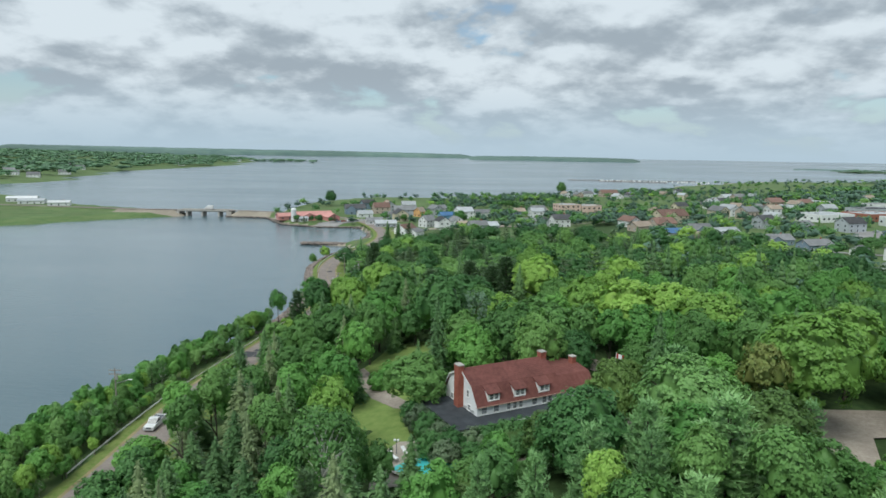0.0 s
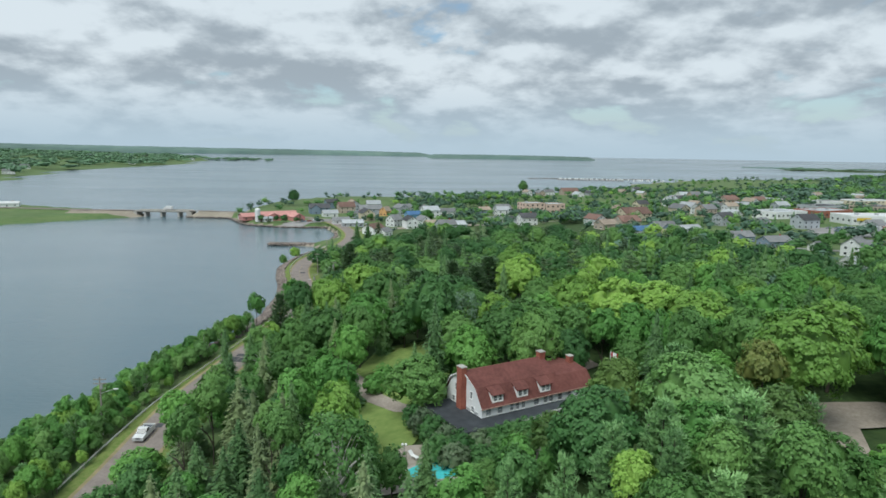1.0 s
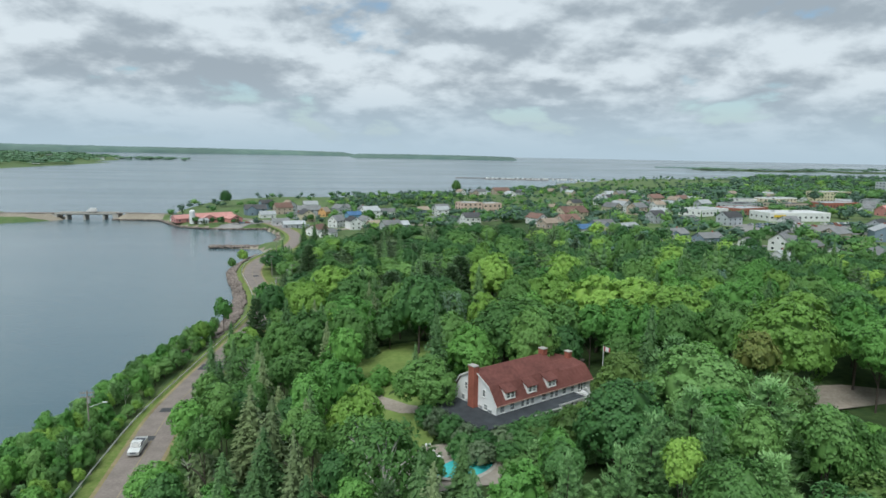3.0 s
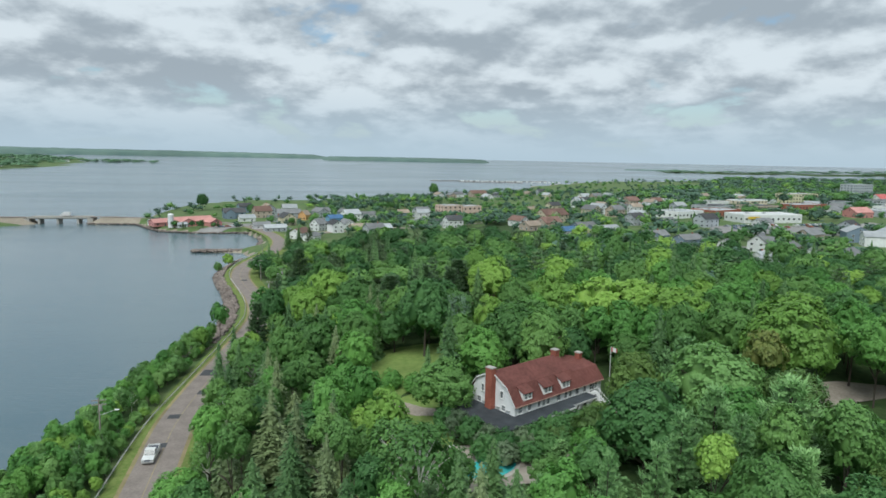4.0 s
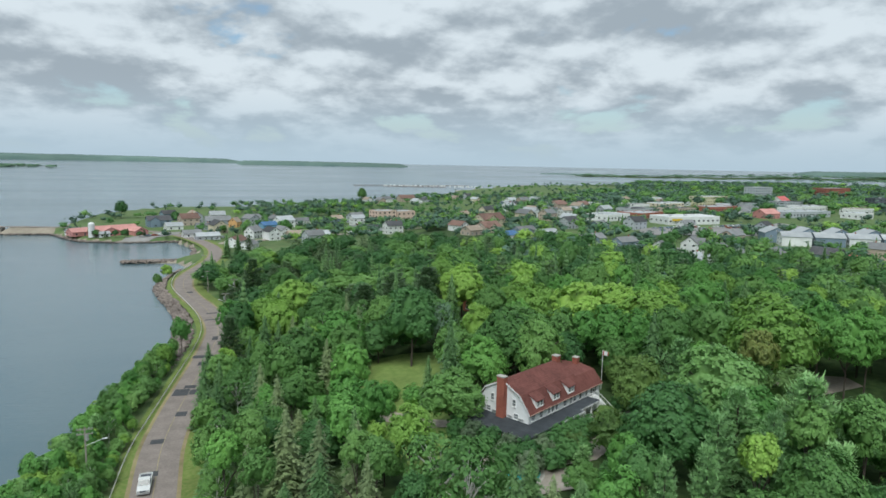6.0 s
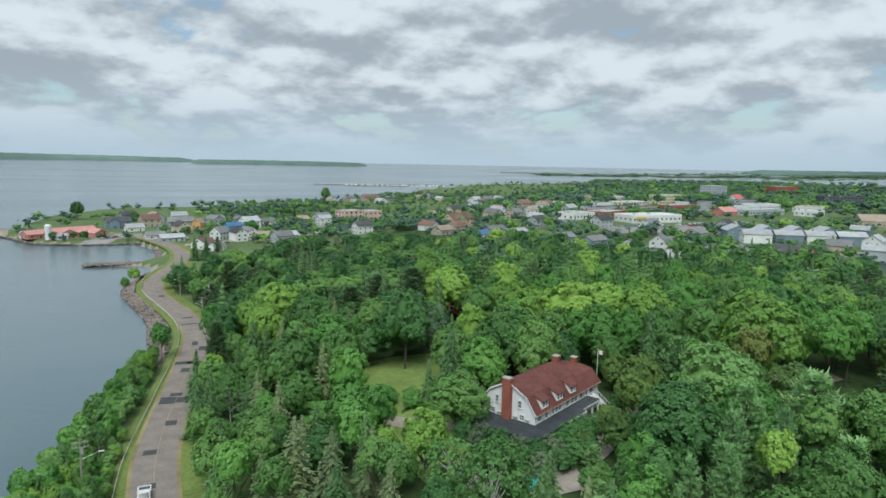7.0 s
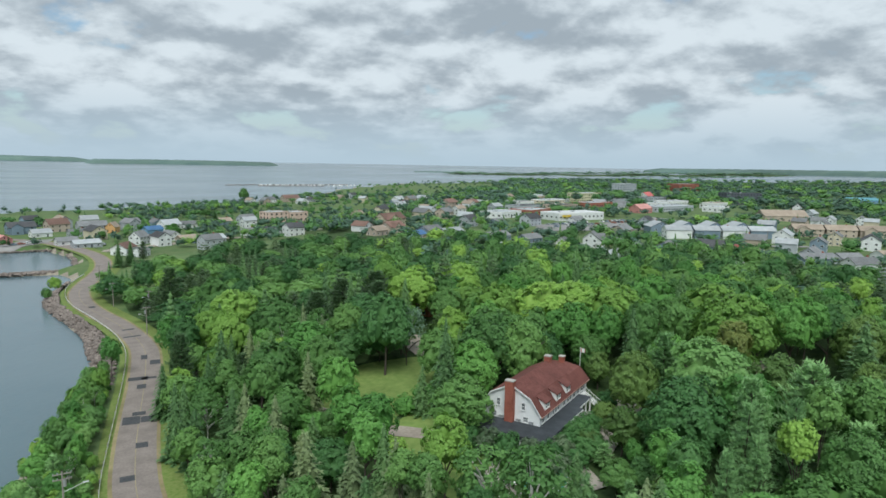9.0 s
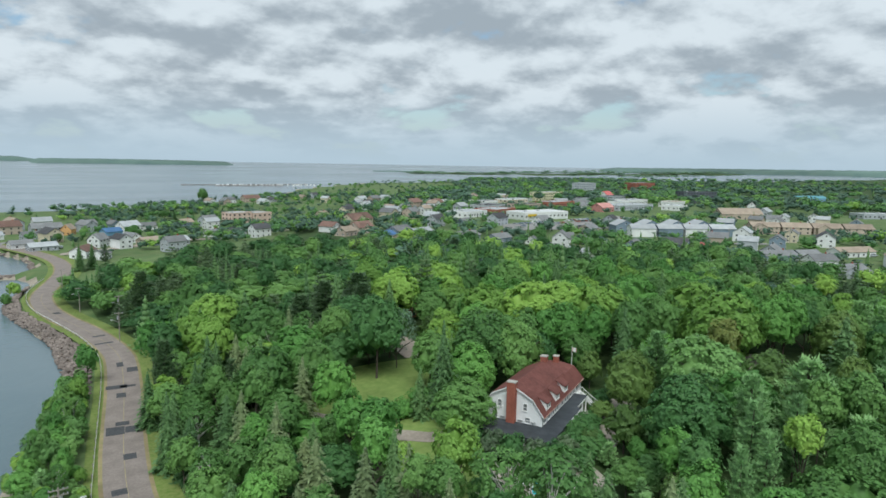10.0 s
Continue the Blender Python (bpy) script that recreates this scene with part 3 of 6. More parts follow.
def white_house():
    h = thing("house", HOUSE, "long white clapboard house with red-brown gambrel roof", "house")
    mid = WID / 2
    for x0, x1, eave, knee, ridge, m in ((0, SPLIT, EAVE, KNEE, RIDGE, mid), (SPLIT, LEN, EAVE, KNEE - 0.55, RIDGE - 2.0, mid - 0.35)):
        out = [(0, -0.4), *gambrel(m, eave, knee, ridge, WID / 2), (WID, -0.4)]
        bm = bmesh.new()
        a = [bm.verts.new((x0, y, z - (0.12 if 0 < i < 6 else 0))) for i, (y, z) in enumerate(out)]
        b = [bm.verts.new((x1, y, z - (0.12 if 0 < i < 6 else 0))) for i, (y, z) in enumerate(out)]
        bm.faces.new(a)
        bm.faces.new(b[::-1])
        for i in range(7):
            bm.faces.new((a[i], b[i], b[(i + 1) % 7], a[(i + 1) % 7]))
        bmesh.ops.recalc_face_normals(bm, faces=bm.faces)
        wall = part("wall", bm, WHITE, h, "white clapboard wall")
        e0, e1 = (-0.32 if x0 == 0 else 0), (0.02 if x1 == SPLIT else 0.32)
        prof = gambrel(m, eave - 0.05, knee + 0.06, ridge + 0.08, WID / 2, 0.42)
        roof = part("roof", roof_shell(bmesh.new(), prof, x0 + e0, x1 + e1), ROOF, h, "red-brown shingled gambrel roof")
        # courses of shingles as thin proud steps
        bm = bmesh.new()
        for (ya, za), (yb, zb) in zip(prof[:-1], prof[1:]):
            n = max(3, int(math.hypot(yb - ya, zb - za) / 0.42))
            up_ = 1 if zb > za else -1
            ny_, nz_ = (-(zb - za), (yb - ya))
            ln = math.hypot(ny_, nz_)
            ny_, nz_ = ny_ / ln * 0.03, nz_ / ln * 0.03
            for k in range(n):
                s0, s1 = (k / n, (k + 1) / n)
                p, q = (ya + (yb - ya) * s0, za + (zb - za) * s0), (ya + (yb - ya) * s1, za + (zb - za) * s1)
                lo, hi = (p, q) if up_ > 0 else (q, p)
                f = [(x0 + e0, lo[0] + ny_, lo[1] + nz_), (x1 + e1, lo[0] + ny_, lo[1] + nz_), (x1 + e1, hi[0], hi[1] + 0.004), (x0 + e0, hi[0], hi[1] + 0.004)]
                g = [(x0 + e0, lo[0], lo[1]), (x1 + e1, lo[0], lo[1]), f[1], f[0]]
                for c in (f, g):
                    bm.faces.new([bm.verts.new(v) for v in c])
        tagged(part("shingling", bm, ROOF, roof), kind="stuff")
        # white bargeboards on the gable, gutter boards at the eaves
        if x0 == 0:
            bm = bmesh.new()
            for (ya, za), (yb, zb) in zip(prof[:-1], prof[1:]):
                vs = [bm.verts.new((x, y, z)) for x in (-0.36, -0.325) for y, z in ((ya, za + 0.02), (yb, zb + 0.02), (yb, zb - 0.26), (ya, za - 0.26))]
                for f in ((0, 1, 2, 3), (7, 6, 5, 4), (0, 4, 5, 1), (1, 5, 6, 2), (2, 6, 7, 3), (3, 7, 4, 0)):
                    bm.faces.new([vs[i] for i in f])
            bmesh.ops.recalc_face_normals(bm, faces=bm.faces)
            part("bargeboard", bm, TRIM, h, "white bargeboard")
    for y in (-0.50, WID + 0.42):
        part("gutter", bx(-0.3, LEN + 0.3, y, y + 0.09, EAVE - 0.26, EAVE - 0.10), mat("copper_gutter", (0.50, 0.30, 0.24), (0.56, 0.38, 0.32), 3, 0.5), h, "pinkish gutter")
    # chimneys
    for nm, x0, x1, y0, y1, z0, z1 in (("end", -1.0, 0.0, mid - 0.75, mid + 0.75, -0.4, 10.45), ("mid", 15.7, 16.8, mid - 0.6, mid + 0.55, 8.4, 10.65), ("far", LEN - 1.15, LEN - 0.25, mid - 0.85, mid + 0.15, 7.4, 9.0)):
        ch = part("chimney", bx(x0, x1, y0, y1, z0, z1), BRICK, h, "red brick chimney stack")
        part("cap", bx(x0 - 0.09, x1 + 0.09, y0 - 0.09, y1 + 0.09, z1, z1 + 0.16), CONCRETE, ch, "pale stone cap")
        part("corbel", bx(x0 - 0.05, x1 + 0.05, y0 - 0.05, y1 + 0.05, z1 - 0.3, z1 - 0.004), BRICK, ch)
        n = int((z1 - max(z0, 3.0)) / 0.3)
        bm = bmesh.new()
        for i in range(n):
            z = max(z0, 3.0) + 0.3 * i
            box(bm, x0 - 0.012, x1 + 0.012, y0 - 0.012, y1 + 0.012, z, z + 0.26)
        tagged(part("brickwork", bm, BRICK, ch), kind="stuff")
    # three dormers with shed roofs
    for xc in (3.1, 8.2, 13.1):
        d = part("dormer", bmesh.new(), TRIM, h, "white dormer with twin windows")
        bm = bmesh.new()
        prof = [(0.0, 5.45), (0.0, 6.98), (2.2, 7.9), (2.2, 7.7), (1.65, 7.6)]
        a = [bm.verts.new((xc - 1.15, y, z)) for y, z in prof]
        b = [bm.verts.new((xc + 1.15, y, z)) for y, z in prof]
        bm.faces.new(a)
        bm.faces.new(b[::-1])
        for i in range(5):
            bm.faces.new((a[i], b[i], b[(i + 1) % 5], a[(i + 1) % 5]))
        bmesh.ops.recalc_face_normals(bm, faces=bm.faces)
        bm.to_mesh(d.data)
        bm.free()
        part("dormer_roof", roof_shell(bmesh.new(), [(-0.32, 6.92), (2.75, 8.32)], xc - 1.34, xc + 1.34, 0.14), ROOF, d, "red-brown shed roof")
        part("sill_board", bx(xc - 1.2, xc + 1.2, -0.09, -0.004, 5.4, 5.6), TRIM, d)
        for k in (-1, 1):
            window(d, (xc + 0.48 * k, -0.005, 6.25), (1, 0, 0), (0, -1, 0), 0.68, 0.95, 0)
    # windows of the upper storey, front
    for xc, w in ((1.3, 0.95), (3.6, 0.95), (6.0, 0.7), (7.2, 0.7), (8.4, 0.7), (11.2, 1.0), (13.2, 0.8), (14.4, 0.8), (16.4, 0.9), (18.6, 0.8), (20.4, 0.8), (21.9, 0.8)):
        window(h, (xc, -0.004, 4.15), (1, 0, 0), (0, -1, 0), w, 1.15, 0)
    for yc, zc, w, hh in ((3.1, 6.2, 0.62, 1.15), (7.8, 6.2, 0.62, 1.15), (2.6, 3.95, 0.85, 0.85), (8.6, 3.95, 0.85, 0.85)):
        window(h, (-0.004, yc, zc), (0, -1, 0), (-1, 0, 0), w, hh, 0)
    for yc in (3.9, 7.2, 1.5):
        g = part("wall_planter", bx(-0.22, -0.01, yc - 0.45, yc + 0.45, 3.65, 3.85), METAL, h, "grey bracketed wall box")
    for xc in (1.5, 5, 8.5, 12, 15.5, 19, 22):
        window(h, (xc, -0.004, 1.5), (1, 0, 0), (0, -1, 0), 1.1, 1.5, 1)
    # porch round the gable end and the front
    bm = bmesh.new()
    outl = [(-5.4, -3.4), (12.2, -3.4), (12.2, -2.6), (19.2, -2.6), (19.2, 0.0), (-0.004, 0.0), (-0.004, 10.2), (-5.4, 10.2)]
    a = [bm.verts.new((x, y, 3.28)) for x, y in outl]
    b = [bm.verts.new((x, y, 3.04)) for x, y in outl]
    bm.faces.new(a)
    bm.faces.new(b[::-1])
    for i in range(8):
        bm.faces.new((a[i], b[i], b[(i + 1) % 8], a[(i + 1) % 8]))
    bmesh.ops.recalc_face_normals(bm, faces=bm.faces)
    porch = part("porch_roof", bm, ROOFBLACK, h, "flat black porch roof")
    for x0, x1, y0, y1, m, w in ((5.5, 12.26, -3.46, -3.41, TRIM, "white"), (12.2, 19.26, -2.66, -2.61, TRIM, "white"), (-5.46, 5.5, -3.46, -3.41, ROOFBLACK, "black"), (-5.46, -5.41, -3.41, 10.2, ROOFBLACK, "black"), (-5.41, -0.3, 10.2, 10.25, ROOFBLACK, "black")):
        part("fascia", bx(x0, x1, y0, y1, 2.92, 3.24), m, porch, w + " fascia board")
    for x, y in [(-5.2, -3.2), (-1.2, -3.2), (2.8, -3.2), (6.8, -3.2), (11.6, -3.2), (14.2, -2.4), (16.6, -2.4), (19.0, -2.4), (-5.2, 1.2), (-5.2, 5.6), (-5.2, 10.0)]:
        part("post", bx(x - 0.13, x + 0.13, y - 0.13, y + 0.13, -0.3, 3.04), TRIM, porch)
    part("porch_floor", bx(-5.5, 19.4, -3.5, -0.01, -0.4, 0.15), CONCRETE, h)
    # the white stair at the far end of the porch
    st = part("stair", bmesh.new(), TRIM, h, "white outside stair with railings")
    bm = bmesh.new()
    for i in range(17):
        box(bm, 20.0, 21.6, -0.6 - 0.27 * (i + 1), -0.6 - 0.27 * i, 3.1 - 0.18 * i - 0.05, 3.1 - 0.18 * i)
    box(bm, 19.2, 21.6, -0.6, -0.01, 3.0, 3.12)
    bm.to_mesh(st.data)
    bm.free()
    st.data.materials.append(TRIM)
    for x in (20.0, 21.6):
        rod((x, -0.6, 4.0), (x, -5.1, 0.95), 0.045, TRIM, "handrail", st)
        rod((x, -0.6, 3.0), (x, -5.1, 0.0), 0.09, TRIM, "stringer", st)
        for i in range(9):
            y = -0.6 - 0.5625 * i * 0.98
            z = 3.0 + (y + 0.6) * 0.667
            rod((x, y, z), (x, y, z + 1.0), 0.03, TRIM, "baluster", st)
    part("door", bx(20.3, 21.3, -0.06, -0.005, 3.12, 5.0), GLASS, h, "dark glazed balcony door")
    for o in h.children_recursive:
        if o.type == "MESH" and not o.data.materials:
            o.data.materials.append(TRIM)
    return h


white_house()

# ---- trees ----
ICO = {}


def ico(n=1):
    if n not in ICO:
        bm = bmesh.new()
        bmesh.ops.create_icosphere(bm, subdivisions=n, radius=1)
        ICO[n] = (np.array([v.co[:] for v in bm.verts]), np.array([[v.index for v in f.verts] for f in bm.faces]))
        bm.free()
    return ICO[n]


def unit(v):
    return v / np.maximum(np.linalg.norm(v, axis=-1, keepdims=True), 1e-9)


def cards(p, n, size, rng, slim=1.0):
    """Small leaf sprays, one pointed blade each, at points p with normals n."""
    k = len(p)
    t = unit(np.cross(n, rng.normal(size=(k, 3))))
    b = np.cross(n, t)
    s = size * rng.uniform(0.6, 1.35, (k, 1))
    v = np.stack([p - t * s - b * s * slim * 0.8, p + b * s * slim * 1.25 + n * s * 0.25, p + t * s - b * s * slim * 0.6 - n * s * 0.2], 1).reshape(-1, 3)
    i = np.arange(k)[:, None] * 3
    return v, i + np.array([[0, 1, 2]])


def blades(p, d, length, width, lift):
    """Slim needle sprays from points p along level directions d, their tips lifted or drooping."""
    side = np.stack([-d[:, 1], d[:, 0], np.zeros(len(d))], 1) * width[:, None]
    tip = p + d * length[:, None]
    tip[:, 2] += lift
    v = np.stack([p - side, p + side, tip], 1).reshape(-1, 3)
    return v, np.arange(len(p))[:, None] * 3 + np.array([[0, 1, 2]])


def leafy(rng, lobes=9, tufts=150, per=26, size=0.05, low=-0.45, core=0.86, narrow=0.0, fine=1):
    """A broad crown: a few great lobes, covered with tufts of small leaves. It spans radius 1 and heights 0 to 1."""
    i = np.arange(lobes) + 0.5
    z = 1 - (1 - low) * i / lobes
    a = np.pi * (1 + 5 ** 0.5) * i + rng.normal(0, 0.3, lobes)
    r = np.sqrt(np.maximum(1 - z * z, 0.02)) * (1 - narrow * np.maximum(z, 0))
    c = np.stack([r * np.cos(a), r * np.sin(a), z], 1) * rng.uniform(0.42, 0.56, (lobes, 1))
    rad = rng.uniform(0.38, 0.50, lobes)
    k = rng.integers(0, lobes, tufts * 9)
    d = unit(rng.normal(size=(len(k), 3)) + unit(c)[k] * 0.7 + (0, 0, 0.25))
    q = c[k] + d * rad[k][:, None]
    gap = np.linalg.norm(q[:, None] - c[None], axis=2) - rad[None] * 0.93
    gap[np.arange(len(k)), k] = 1
    ok = (gap.min(1) > 0) & (q[:, 2] > low - 0.3)
    q, d = q[ok][:tufts], d[ok][:tufts]
    q = q + d * rng.uniform(-0.05, 0.06, (len(q), 1))
    tr = rng.uniform(0.8, 1.3, len(q)) * 2.0 / math.sqrt(tufts)
    m = np.repeat(np.arange(len(q)), per)
    o = unit(rng.normal(size=(len(m), 3)) + d[m] * 0.8 + (0, 0, 0.35))
    p = q[m] + o * tr[m][:, None] * rng.uniform(0.35, 1.15, (len(m), 1)) * (1, 1, 0.8)
    n = unit(o * 0.45 + unit(q)[m] * 1.0 + (0, 0, 0.3) + rng.normal(0, 0.34, (len(m), 3)))
    out = [cards(p, n, size, rng, 0.75)]
    if core:
        iv, if_ = ico(fine)
        for g, s in zip(c, rad):
            out.append((g + iv * s * core * rng.uniform(0.80, 1.10, (len(iv), 1)), if_))
        out.append((iv * 0.5, if_))
    v, f = join(out)
    v[:, 2] = 0.58 + v[:, 2] * 0.42
    return v, f, q * (1, 1, 0.42) + (0, 0, 0.58)


def spruce(rng, levels=26, arms=9, steps=5, thin=0.0):
    """A narrow spire of whorled, drooping branches, each a feather of needle sprays."""
    p, d, ln, wd, lf = [], [], [], [], []
    for L in range(levels):
        s = L / (levels - 1)
        z = 0.08 + 0.89 * s
        R = (1 - s) ** 0.78 * rng.uniform(0.85, 1.1) + 0.035
        m = max(4, int(arms * (1 - 0.5 * s)))
        for k in range(m):
            if rng.random() < thin:
                continue
            a = 2 * np.pi * (k + rng.uniform(-0.3, 0.3)) / m + L * 0.9
            Rb = R * rng.uniform(0.68, 1.14)
            n = max(2, int(steps * (1 - 0.5 * s)))
            for j in range(n):
                t = 0.22 + 0.66 * j / max(n - 1, 1)
                for turn in (-0.75, 0.0, 0.75):
                    b = a + turn + rng.normal(0, 0.15)
                    p.append((Rb * t * math.cos(a), Rb * t * math.sin(a), z - 0.055 * Rb * t * t + rng.normal(0, 0.004)))
                    d.append((math.cos(b), math.sin(b), 0))
                    ln.append(Rb * (0.34 if turn else 0.26) * (1.15 - 0.5 * t) + 0.06)
                    wd.append(0.070 * (0.5 + Rb))
                    lf.append(rng.normal(-0.012, 0.012))
    v, f = blades(np.array(p), np.array(d), np.array(ln), np.array(wd), np.array(lf))
    core = []
    iv, if_ = ico(1)
    for s in np.linspace(0, 0.9, 8):
        w = 0.60 * (1 - s) ** 0.8 + 0.03
        core.append((iv * (w, w, 0.075) * rng.uniform(0.8, 1.1, (len(iv), 1)) + (0, 0, 0.15 + 0.8 * s), if_))
    return join([(v, f), *core]) + (np.array([[0, 0, 0.9]]),)


def pine(rng, levels=11, arms=7, fans=9, span=1.0):
    """Tiers of long level branches that end in soft plumes of long needles."""
    p, d, ln, wd, lf = [], [], [], [], []
    cores, tips = [], []
    iv, if_ = ico(1)
    for L in range(levels):
        s = L / (levels - 1)
        z = 0.26 + 0.66 * s
        R = (1.0 - 0.72 * s ** 1.8) * rng.uniform(0.8, 1.06)
        m = max(3, int(arms * (1 - 0.35 * s)))
        for k in range(m):
            a = 2 * np.pi * (k + rng.uniform(-0.35, 0.35)) / m + L * 1.3
            Rb = R * rng.uniform(0.55, 1.06)
            for t in (0.86, 0.62, 0.38):
                c = np.array([Rb * t * math.cos(a), Rb * t * math.sin(a), z + 0.045 * t * t + rng.normal(0, 0.008)])
                tips.append(c)
                for q in range(fans):
                    b = a + rng.uniform(-1.5, 1.5)
                    p.append(c + rng.normal(0, 0.055, 3) * (1, 1, 0.2))
                    d.append((math.cos(b), math.sin(b), 0))
                    ln.append(rng.uniform(0.10, 0.19) * (1.1 - 0.4 * s) * span)
                    wd.append(rng.uniform(0.016, 0.030) * span)
                    lf.append(rng.normal(0.018, 0.018))
                if t < 0.8:
                    g = 0.17 * (1.1 - 0.5 * s)
                    cores.append((c + iv * (g, g, 0.014), if_))
    v, f = blades(np.array(p), np.array(d), np.array(ln), np.array(wd), np.array(lf))
    return join([(v, f), *cores]) + (np.array(tips),)


def trunk_mesh(rng, tips, material, top=0.62, r=0.055, limbs=5, wide=1.0):
    bits = [tube((0, 0, -0.03), (0.02, 0.01, top * 0.5), r, r * 0.75), tube((0.02, 0.01, top * 0.5), (0, 0, top), r * 0.75, r * 0.35)]
    pick = rng.permutation(len(tips))[:limbs]
    for i in pick:
        q = tips[i] * (wide, wide, 1)
        h0 = min(q[2] * rng.uniform(0.45, 0.7), top * 0.9)
        mid_ = np.array([q[0] * 0.45, q[1] * 0.45, h0 + (q[2] - h0) * 0.6])
        bits += [tube((0, 0, h0), mid_, r * 0.5, r * 0.32, 5), tube(mid_, q, r * 0.32, r * 0.10, 5)]
    v, f = join(bits)
    return quads_mesh("trunk", v, f, material)


LABELS = {
    "mid": "broad green leafy maple tree", "light": "broad yellow-green leafy maple tree", "bright": "bright green leafy ash tree", "dark": "dark green leafy tree",
    "silver": "pale silver-green leafy tree", "grey": "thin grey-green half-bare tree", "olive": "rounded olive-green leafy tree", "red": "leafy tree with reddish young leaves",
    "birch": "pale birch with white trunk and open crown", "spruce": "dark narrow spruce tree", "brown": "brownish tall spruce tree", "pine": "soft blue-green white pine",
    "darkpine": "dark tall pine tree"}
SPECIES = {"mid": "maple_tree", "light": "maple_tree", "bright": "ash_tree", "dark": "oak_tree", "silver": "poplar_tree", "grey": "poplar_tree", "olive": "linden_tree", "red": "maple_tree",
           "birch": "birch_tree", "spruce": "spruce_tree", "brown": "spruce_tree", "pine": "pine_tree", "darkpine": "pine_tree"}
SHAPES = {}


def shapes(kind, big):
    """The crown and trunk meshes of a kind of tree, a few of each."""
    key = (kind, big)
    if key not in SHAPES:
        out = []
        for s in range(3):
            rng = np.random.default_rng(100 * s + len(SHAPES) + (50 if big else 0))
            bark = BARK
            if kind in ("spruce", "brown"):
                v, f, tips = spruce(rng, 28, 9, 5, 0.16 if kind == "brown" else 0.03)
                tr = trunk_mesh(rng, tips, bark, 0.93, 0.05, 0)
            elif kind in ("pine", "darkpine"):
                v, f, tips = pine(rng, 12 if big else 10, 8 if big else 7, 20 if big else 16, 1.0 if big else 1.15)
                tr = trunk_mesh(rng, tips, bark, 0.93, 0.035, 8)
            elif kind == "birch":
                v, f, tips = leafy(rng, 10, 120, 24, 0.046, -0.5, 0.0)
                bark = BIRCH
                tr = trunk_mesh(rng, tips, bark, 0.80, 0.032, 16, 1.06)
            elif kind == "grey":
                v, f, tips = leafy(rng, 8, 90, 22, 0.045, -0.5, 0.0)
                tr = trunk_mesh(rng, tips, bark, 0.7, 0.035, 10)
            elif kind == "olive":
                v, f, tips = leafy(rng, 13, 200 if big else 130, 30 if big else 24, 0.042 if big else 0.058, -0.75, 0.80, 0.4)
                tr = trunk_mesh(rng, tips, bark, 0.6, 0.05, 3)
            else:
                v, f, tips = leafy(rng, 11 + s if big else 8, 230 if big else 130, 32 if big else 24, 0.042 if big else 0.060, -0.5 + 0.1 * s, 0.80, 0.1 * s)
                tr = trunk_mesh(rng, tips, bark, 0.6, 0.045, 5)
            out.append((quads_mesh("crown", v, f, LEAF.get(kind, LEAF["mid"])), tr))
        SHAPES[key] = out
    return SHAPES[key]


TREES = []   # (kind, x, y, height, radius) of every tree that stands


def tree(kind, x, y, top, r, rng=np.random.default_rng(3)):
    """One tree, its top at the given height above the water, r the crown's radius."""
    z = gz(x, y) - 0.15
    h = max(top - z, 3.0)
    crown, tr = shapes(kind, r > 3.9)[rng.integers(0, 3)]
    t = thing(SPECIES[kind], Matrix.LocRotScale((x, y, z), Euler((0, 0, rng.uniform(0, 6.28))), None), LABELS[kind], "tree", "trees round the white house")
    part("trunk", tr, None, t).scale = (r, r, h)
    deep = h if kind in ("spruce", "brown", "pine", "darkpine") or x < -57 else min(h, 3.1 * r)
    c = part("crown", crown, None, t)
    c.scale = (r, r * rng.uniform(0.92, 1.08), deep)
    c.location.z = h - deep
    TREES.append((x, y, r))


# the trees that stand out
for row in [(-6, 111, 21.4, 5.2), (13, 128, 27.3, 7.2), (19, 135, 26.5, 8.2), (45, 117, 28.5, 4.4), (56, 117, 28.5, 5.3), (18, 58, 26.4, 4.5), (27, 68, 27.5, 2.9), (35, 66, 28.4, 3.9), (0, 126, 18, 2.4), (-15, 185, 22.5, 6.4), (-27, 149, 20.9, 5.7), (-35, 155, 16.8, 2.6), (-40, 108, 19.2, 3.2), (-27, 92, 20.9, 2.3), (-40, 94, 19.2, 2.3), (17, 123, 26.3, 5.3), (-32, 140, 20.2, 3.3), (-25, 89, 21.2, 2.8), (-22, 225, 21.5, 5.5)]:
    tree("mid", *row)
for row in [(-2, 148, 28.5, 6.5), (18, 83.5, 25.6, 6.4), (5, 73, 22.6, 2.6), (4, 169, 24.7, 8.3), (-38, 186, 19.5, 4.0)]:
    tree("dark", *row)
for row in [(58, 103, 32.0, 8.3), (32, 151, 28.1, 6.5), (40, 144, 28.5, 8.5), (50, 145, 28.5, 8.5), (54, 135, 28.5, 7.9), (76, 122, 28.5, 8.5), (16, 65, 26.1, 2.5), (25, 185, 27.2, 6.8), (26, 205, 27.4, 5.6), (-21, 205, 21.7, 7.1), (-31, 189, 20.4, 4.9), (-18, 96, 22.2, 3.7), (-28, 182, 20.8, 5.1)]:
    tree("light", *row)
for row in [(26, 101.5, 24.0, 4.7), (14, 92.5, 18.6, 3.6), (10, 96, 14.5, 2.4), (15, 151, 22.0, 4.1), (2, 73, 18.4, 3.0), (20.5, 103, 15, 2.4)]:
    tree("olive", *row)
tree("silver", 35, 92, 27.6, 7.4)
tree("grey", 5.3, 151.5, 24.8, 4.3)
